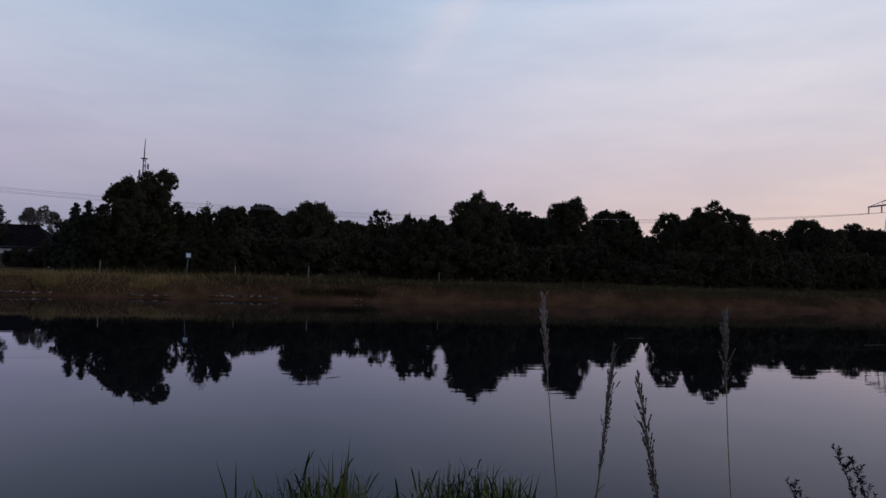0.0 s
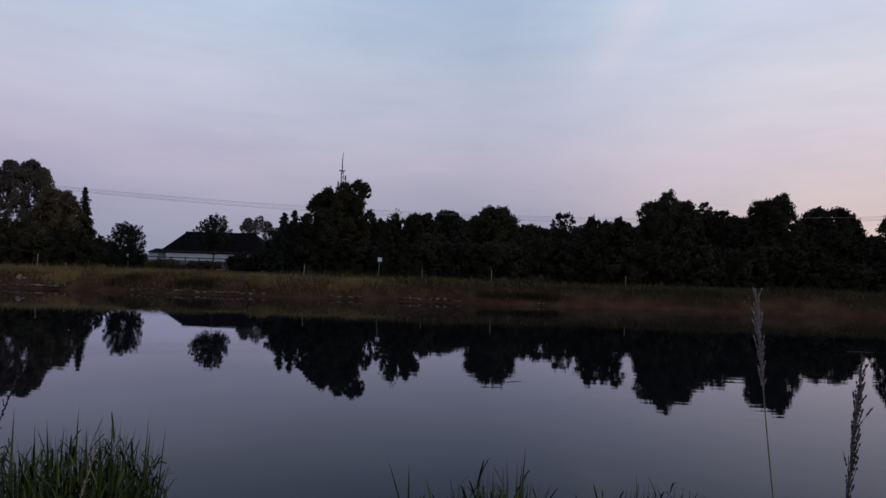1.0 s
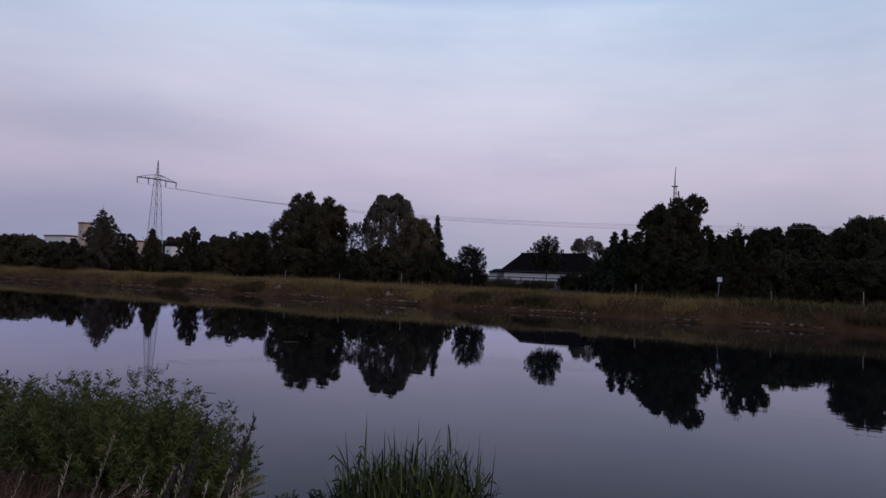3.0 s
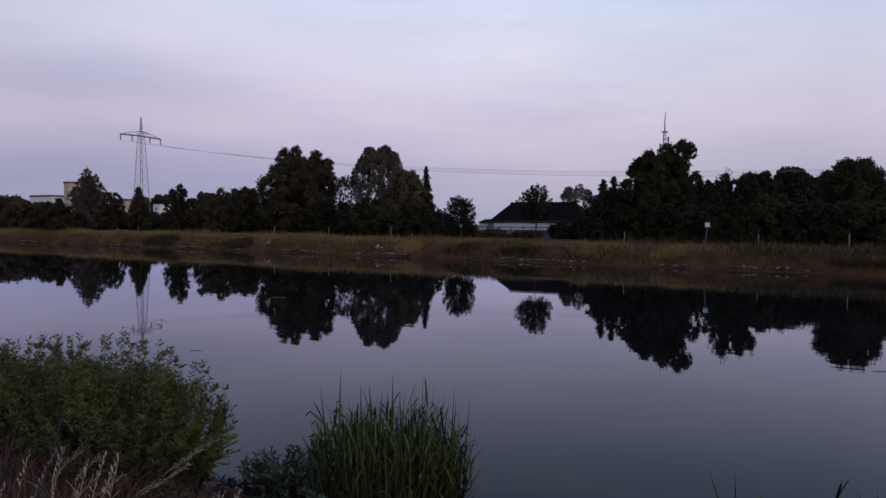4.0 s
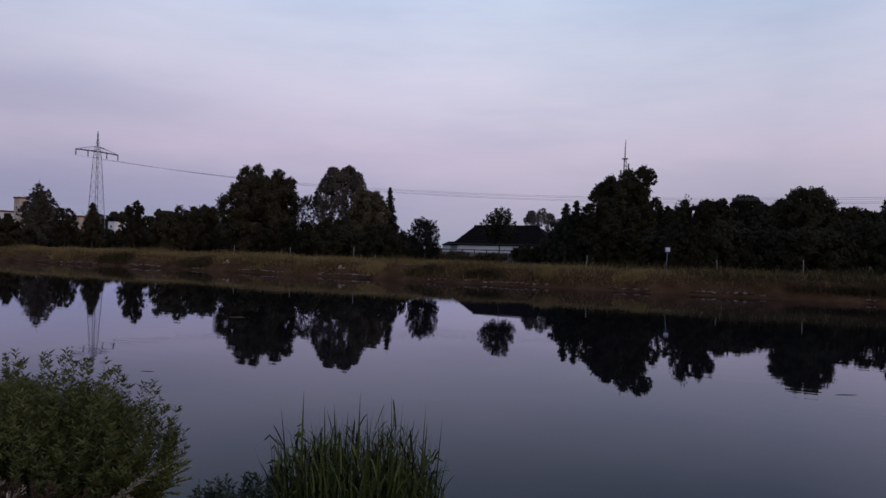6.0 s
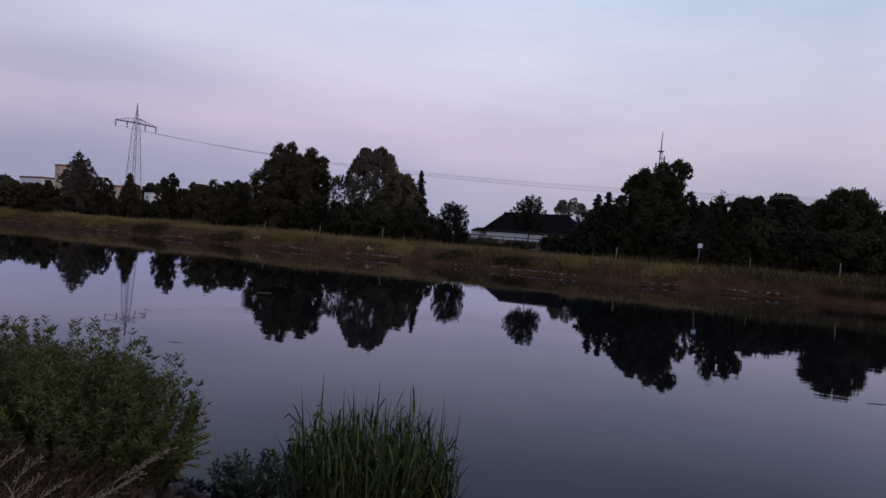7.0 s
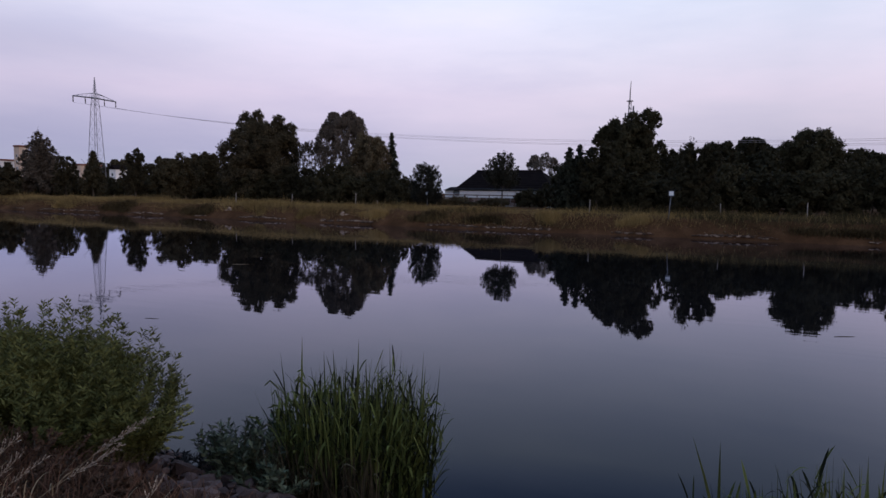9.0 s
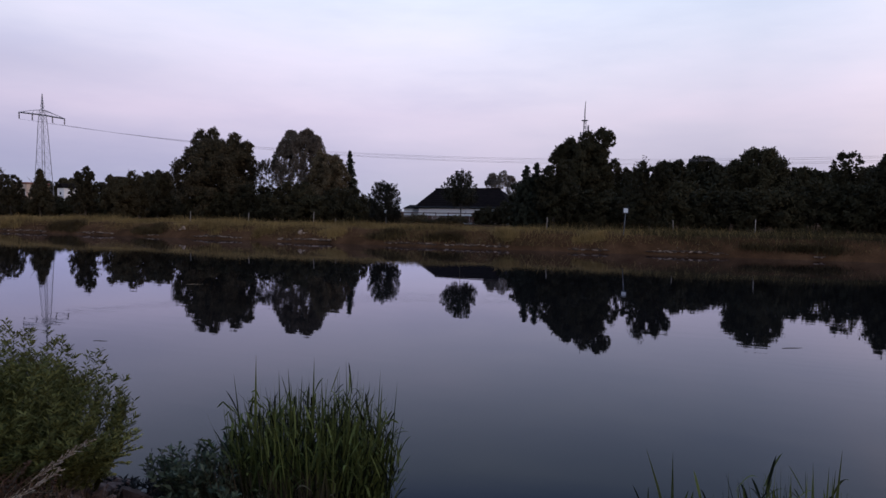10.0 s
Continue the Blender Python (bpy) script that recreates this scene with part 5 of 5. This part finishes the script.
leafy_bush(61, "willow_bush", -7.00, 4.75, 1.66, 1.0, 1.90, 1000, WILLOW, "dense green willow bush with narrow leaves", (0.076, 0.019), 70, -0.09, tips=130, fall=0.27)
leafy_bush(62, "willow_bush", -9.65, 5.5, 1.3, 0.8, 1.52, 360, WILLOW, "lower willow bush with narrow leaves", (0.085, 0.020), 60, tips=60)
leafy_bush(63, "willow_bush", -12.3, 5.6, 1.6, 0.9, 1.36, 300, WILLOW, "low willow bush at the water's edge", (0.09, 0.022), 56, tips=50)
leafy_bush(64, "dock_plant", -5.16, 6.0, 0.42, 0.35, 0.92, 96, DOCK, "broad-leaved green waterside plant", (0.105, 0.036), 26, 0, 0.25, 0.05, "plant", fall=0.25)
leafy_bush(77, "dock_plant", -4.72, 5.75, 0.48, 0.25, 0.62, 70, DOCK, "low broad-leaved green plant in front of the reeds", (0.10, 0.034), 22, 0, 0.25, 0.05, "plant", fall=0.3)
leafy_bush(65, "dark_weed", -5.88, 6.2, 0.24, 0.2, 0.70, 12, WEED, "thin dark purplish waterside weed", (0.075, 0.018), 20, 0, 0.3, 0.1, "plant")
leafy_bush(66, "dark_weed", -6.0, 5.75, 0.5, 0.3, 0.36, 20, WEED, "low dark weed among the stones", (0.09, 0.024), 16, 0, 0.3, 0.1, "plant")
leafy_bush(69, "dark_weed", -4.95, 5.6, 0.6, 0.25, 0.42, 16, WEED, "low dark weed among the stones", (0.08, 0.022), 14, 0, 0.3, 0.1, "plant")

leafy_bush(75, "dark_weed", -5.74, 6.0, 0.40, 0.25, 0.60, 15, WEED, "loose dark weed at the waterline", (0.075, 0.019), 18, 0, 0.35, 0.1, "plant")
leafy_bush(76, "dark_weed", -5.2, 5.45, 0.6, 0.3, 0.50, 18, WEED, "low dark weed among the stones", (0.085, 0.022), 16, 0, 0.3, 0.1, "plant")


def yellow_spray(seed, root, tip, label):
    """A fan of yellowing willow shoots that lean out over the water."""
    rng = np.random.default_rng(seed)
    root, tip = np.array(root), np.array(tip)
    t = thing("willow_shoot", *root, label, "plant", "plants on the near bank")
    quads = []
    for k in range(26):
        d = (tip - root) * rng.uniform(0.5, 1.0) + rng.normal(0, 1, 3) * np.array([0.04, 0.10, 0.10])
        pts = [(0, 0, -0.25), tuple(d * 0.4 + np.array([0, 0, 0.04])), tuple(d * 0.75 + np.array([0, 0, 0.03])), tuple(d)]
        part("stem", Shape().tube(pts, [0.005, 0.004, 0.003, 0.002], 5).mesh("stem", WILLOW, True), t)
        quads.append(stem_leaves(rng, pts, 50, 0.055, 0.014, 0.6, 0.35))
    part("foliage", quad_mesh("foliage", np.concatenate(quads), YELLOW_LEAF), t)


yellow_spray(71, (-5.74, 5.15, 0.80), (-5.26, 5.2, 1.14), "yellowing feathery shoots beside the willow bush")


def mugwort(seed, root, tip, sprays, label):
    """One leaning stem with short leafy side sprays towards its top."""
    rng = np.random.default_rng(seed)
    root, tip = np.array(root), np.array(tip)
    t = thing("mugwort", *root, label, "plant", "plants on the near bank")
    d = tip - root
    main = [tuple(d * u + np.array([0.05 * math.sin(3.1 * u), 0, 0])) for u in np.linspace(0, 1, 8)]
    part("stem", Shape().tube(main, [0.006 - 0.0005 * k for k in range(8)], 6).mesh("stem", WEED, True), t)
    quads = [stem_leaves(rng, main, 60, 0.042, 0.014, 0.6, 0.35)]
    for k in range(sprays):
        u = 0.45 + 0.5 * k / sprays
        a = k * 2.4
        c = d * u + np.array([0.05 * math.sin(3.1 * u), 0, 0])
        l = 0.16 * (1.1 - u) + 0.04
        e = c + np.array([math.cos(a) * 0.30, math.sin(a) * 0.30, 0.95]) * l
        quads.append(stem_leaves(rng, [tuple(c), tuple((c + e) / 2 + np.array([0, 0, 0.01])), tuple(e)], 16, 0.034, 0.012, 0.55, 0.15))
    part("foliage", quad_mesh("foliage", np.concatenate(quads), WEED), t)


mugwort(67, (4.14, 2.9, 1.56), (3.80, 2.9, 2.42), 8, "dark mugwort with small pointed leaves")
mugwort(68, (3.66, 2.9, 1.60), (3.43, 2.9, 2.18), 6, "shorter dark mugwort with small pointed leaves")
mugwort(70, (4.14, 2.85, 1.58), (3.90, 2.85, 2.34), 7, "slender dark mugwort with small pointed leaves")


def grass_stalk(seed, root, tip, ear, thick=0.0022, puff=0.022, label="tall dry grass stalk with a narrow seed head", mat=None, bow=0.1, culm=None):
    """A culm from root to tip; the top length ear carries a loose panicle of short branchlets."""
    rng = np.random.default_rng(seed)
    root, tip = Vector(root), Vector(tip)
    t = thing("grass_stalk", root.x, root.y, root.z, label, "grass", "dry grass stalks on the near bank")
    d = tip - root
    off = Vector((d.y, -d.x, 0))
    off = off.normalized() * bow * 0.3 if off.length > 1e-4 else Vector((0, 0, 0))
    pts = [d * u + off * math.sin(math.pi * u) for u in np.linspace(0, 1, 10)]
    pts[0] = Vector((0, 0, -0.05))
    part("stem", Shape().tube(pts, [thick * (1.3 - 0.8 * i / 9) for i in range(10)], 5).mesh("stem", culm or STRAW, True), t)
    n = max(9, int((160 if puff < 0.02 else 100) * ear))
    quads = []
    L = d.length
    up = d.normalized()
    s = up.orthogonal().normalized()
    q = up.cross(s)
    for k in range(n):
        fr = k / n
        u = 1 - ear / L * (1 - fr)
        c = d * u + off * math.sin(math.pi * u)
        a = k * 2.4 + rng.uniform(-0.7, 0.7)
        out = s * math.cos(a) + q * math.sin(a)
        dirn = (up + out * (0.20 if rng.uniform() < 0.8 else 0.50)).normalized()
        form = 2.3 - 1.7 * fr if puff < 0.02 else 0.7 + 1.7 * math.sin(math.pi * min(1.0, 0.12 + 0.86 * fr))
        reach = puff * form * rng.uniform(0.55, 1.35) + 0.004
        m = max(2, int(reach / 0.007))
        size, wide = 0.010 + 0.16 * puff, 0.0012 + (0.062 if puff < 0.02 else 0.105) * puff
        for j in range(m):
            b0 = c + dirn * reach * j / m + out * 0.0015
            b1 = b0 + dirn * size
            e = a + rng.uniform(0, 3.1)
            w = (s * math.cos(e) + q * math.sin(e)) * wide
            mid = b0 * 0.55 + b1 * 0.45
            quads.append([b0, mid + w, b1, mid - w])
    part("ear", quad_mesh("ear", np.array([[tuple(v) for v in q] for q in quads]), mat or EAR), t)
    for k in range(2):
        u = rng.uniform(0.12, 0.4)
        rt = np.array([tuple(d * u)])
        ln = rng.normal(0, 0.14, (1, 2))
        part("leaf", ribbon_mesh("leaf", blade_strips(rng, rt, np.array([rng.uniform(0.2, 0.35)]), np.array([0.007]), ln, 0.35, 6), STRAW), t)
    return t


G = CREST - 0.03
grass_stalk(81, (1.55, 2.33, G), (1.36, 2.33, 3.44), 0.42, 0.0034, 0.034, mat=EAR_PALE)
grass_stalk(82, (1.42, 1.95, G), (1.59, 1.95, 3.22), 0.62, 0.0052, 0.034, mat=EAR_TALL)
grass_stalk(83, (1.56, 1.09, G), (1.23, 1.09, 3.22), 0.56, 0.0048, 0.030, mat=EAR_TALL)
grass_stalk(84, (2.44, 2.09, G), (2.32, 2.09, 3.39), 0.40, 0.0034, 0.036, mat=EAR_PALE)
# dusky panicles on the crest: root x, y, tip x, tip z, length of the ear
for k, (rx, ry, tx, tz, ear) in enumerate(((-1.17, 0.80, -0.90, 3.25, 0.21), (-1.06, 0.80, -0.79, 3.26, 0.20), (-1.07, 0.80, -0.92, 3.17, 0.12), (-1.15, 0.80, -0.97, 3.15, 0.07), (-0.89, 0.80, -0.80, 3.12, 0.07), (-0.84, 0.80, -0.84, 3.14, 0.08))):
    grass_stalk(85 + k, (rx - 0.14, ry, G), (tx - 0.02, ry, tz), ear + 0.06, 0.0017, 0.0095, "dusky grass stalk with a narrow dark seed head", EAR_DUSK, 0.2, EAR_DUSK)


def sward(seed, count, x0, x1, y0, y1, h0, h1, mat, label, name="grass"):
    rng = np.random.default_rng(seed)
    x, y = rng.uniform(x0, x1, count), rng.uniform(y0, y1, count)
    root = np.stack([x, y, ground_height(x, y) - 0.03], -1)
    h = rng.uniform(h0, h1, count)
    strips = blade_strips(rng, root, h, rng.uniform(0.004, 0.008, count), rng.normal(0, 0.13, (count, 2)), 0.3, 3)
    tagged(new(name, ribbon_mesh(name, strips, mat)), label, "grass", kind="stuff")


sward(95, 46000, -9.0, 6.5, -5.0, 4.6, 0.07, 0.24, NEAR_GRASS, "rough brown grass on the near bank")
sward(97, 3200, -7.4, -2.4, 2.2, 4.2, 0.14, 0.46, RED_GRASS, "reddish-brown dry grass on the near bank", "dry_grass")
sward(96, 70, -6.5, -2.2, 2.4, 4.2, 0.18, 0.38, STRAW, "dry straw-coloured grass on the near bank", "dry_grass")

PALE = "pale dry grass stalk with a feathery seed head"
# pale heads over the slope, then those on the crest: root x, y, tip x, tip z, length of the ear
for k, (rx, ry, tx, tz, ear) in enumerate(((-3.60, 2.60, -2.56, 2.41, 0.76), (-3.64, 2.60, -2.74, 2.25, 0.36), (-2.96, 2.60, -2.15, 2.13, 0.30), (-4.15, 2.60, -3.70, 2.15, 0.19), (-3.95, 2.60, -3.53, 2.14, 0.18), (-3.81, 2.60, -3.30, 2.08, 0.21), (-3.78, 2.60, -3.51, 2.05, 0.15), (-3.88, 2.60, -3.56, 1.84, 0.15), (-2.70, 2.60, -2.49, 2.13, 0.12))):
    gz = float(ground_height(np.array(rx), np.array(ry))) - 0.03
    grass_stalk(400 + k, (rx, ry, gz), (tx, ry, tz), min(ear, 0.34), 0.0018, 0.028, PALE, EAR, 0.35)
for k, (rx, ry, tx, tz, ear) in enumerate(((-1.93, 1.15, -1.69, 3.04, 0.21), (-1.93, 1.15, -1.90, 2.94, 0.09), (-1.44, 1.15, -1.41, 3.00, 0.09), (-1.46, 1.15, -1.25, 3.01, 0.13), (-1.41, 1.15, -1.32, 2.97, 0.08), (-1.49, 1.15, -1.22, 2.99, 0.12), (-1.23, 1.15, -1.20, 3.02, 0.07), (-1.59, 1.15, -1.56, 2.96, 0.06), (-2.32, 1.15, -2.14, 2.85, 0.10), (-1.82, 1.15, -1.67, 2.86, 0.07), (-1.04, 1.15, -0.83, 3.01, 0.17), (-1.24, 1.15, -1.15, 2.86, 0.07), (-1.89, 1.15, -1.44, 2.99, 0.17))):
    grass_stalk(420 + k, (rx, ry, G), (tx, ry, tz), ear + 0.03, 0.0018, 0.0065, PALE, EAR, 0.3)

# rust-brown dried sorrel on the slope
leafy_bush(72, "dry_sorrel", -4.65, 3.30, 0.95, 0.40, 1.62, 70, SORREL, "rust-brown dried sorrel stand on the slope", (0.034, 0.022), 80, 0.0, 0.2, 0.25, "plant", fall=0.35)
leafy_bush(73, "dry_sorrel", -6.05, 3.35, 0.75, 0.40, 1.50, 60, SORREL, "rust-brown dried sorrel stand on the slope", (0.034, 0.022), 80, 0.0, 0.2, 0.25, "plant", fall=0.35)
leafy_bush(74, "dry_sorrel", -3.75, 2.95, 0.45, 0.30, 1.70, 34, SORREL, "small rust-brown dried sorrel on the slope", (0.032, 0.020), 70, 0.0, 0.2, 0.25, "plant", fall=0.35)

# stones at the near waterline, piece by piece
NEAR_STONES = [stone_mesh(930 + k, STONE_DARK) for k in range(8)]
riprap = tagged(new("riprap"), "rough stones along the near waterline", "stones", kind="structure")
rngs = np.random.default_rng(23)
for k in range(296):
    # the heap between the bushes first, then the rest of the waterline
    heap = k < 80
    sx = rngs.uniform(-6.3, -3.9) if heap else rngs.uniform(-9.0, 4.5)
    sy = rngs.uniform(4.2, 5.75) if heap else SHORE - 1.0 + rngs.uniform(0, 1) * (0.8 if -6.8 < sx < -4.8 else 1.4)
    s = rngs.uniform(0.09, 0.22) if heap else rngs.uniform(0.11, 0.27)
    ob = part("stone", NEAR_STONES[k % len(NEAR_STONES)], riprap)
    ob.matrix_basis = Matrix.LocRotScale((sx, sy, float(ground_height(np.array(sx), np.array(sy))) + 0.03 * rngs.uniform(-1, 1) + 0.04),
                                         Euler((rngs.uniform(-0.4, 0.4), rngs.uniform(-0.4, 0.4), rngs.uniform(0, 6.28))), (s * rngs.uniform(0.9, 1.5), s, s * rngs.uniform(0.6, 0.9)))

# twigs and weed adrift on the water
DRIFT = ((-14.89, 12.54, -14.52, 12.67, False), (1.30, 19.61, 1.79, 19.91, False), (-22.38, 23.35, -21.76, 23.78, True), (17.79, 31.38, 19.02, 31.48, True), (30.82, 28.99, 32.38, 29.07, True))
for k, (ax, ay, bx, by, pale) in enumerate(DRIFT):
    t = thing("drifting_twig", (ax + bx) / 2, (ay + by) / 2, 0.0, "pale reed stem adrift on the water" if pale else "dark twig adrift on the water", "twig", "drift on the water")
    hx, hy = (bx - ax) / 2, (by - ay) / 2
    r = (0.006 + 0.00016 * (ay + by)) * (0.6 if pale else 0.65)
    part("stem", Shape().tube([(-hx, -hy, 0.004), (-hx * 0.3, -hy * 0.3 + 0.02, r * 0.8), (hx * 0.4, hy * 0.4, r * 0.6), (hx, hy, 0.003)], [r * 0.5, r, r * 0.9, r * 0.3], 6).mesh("stem", STRAW if pale else BARK, True), t)
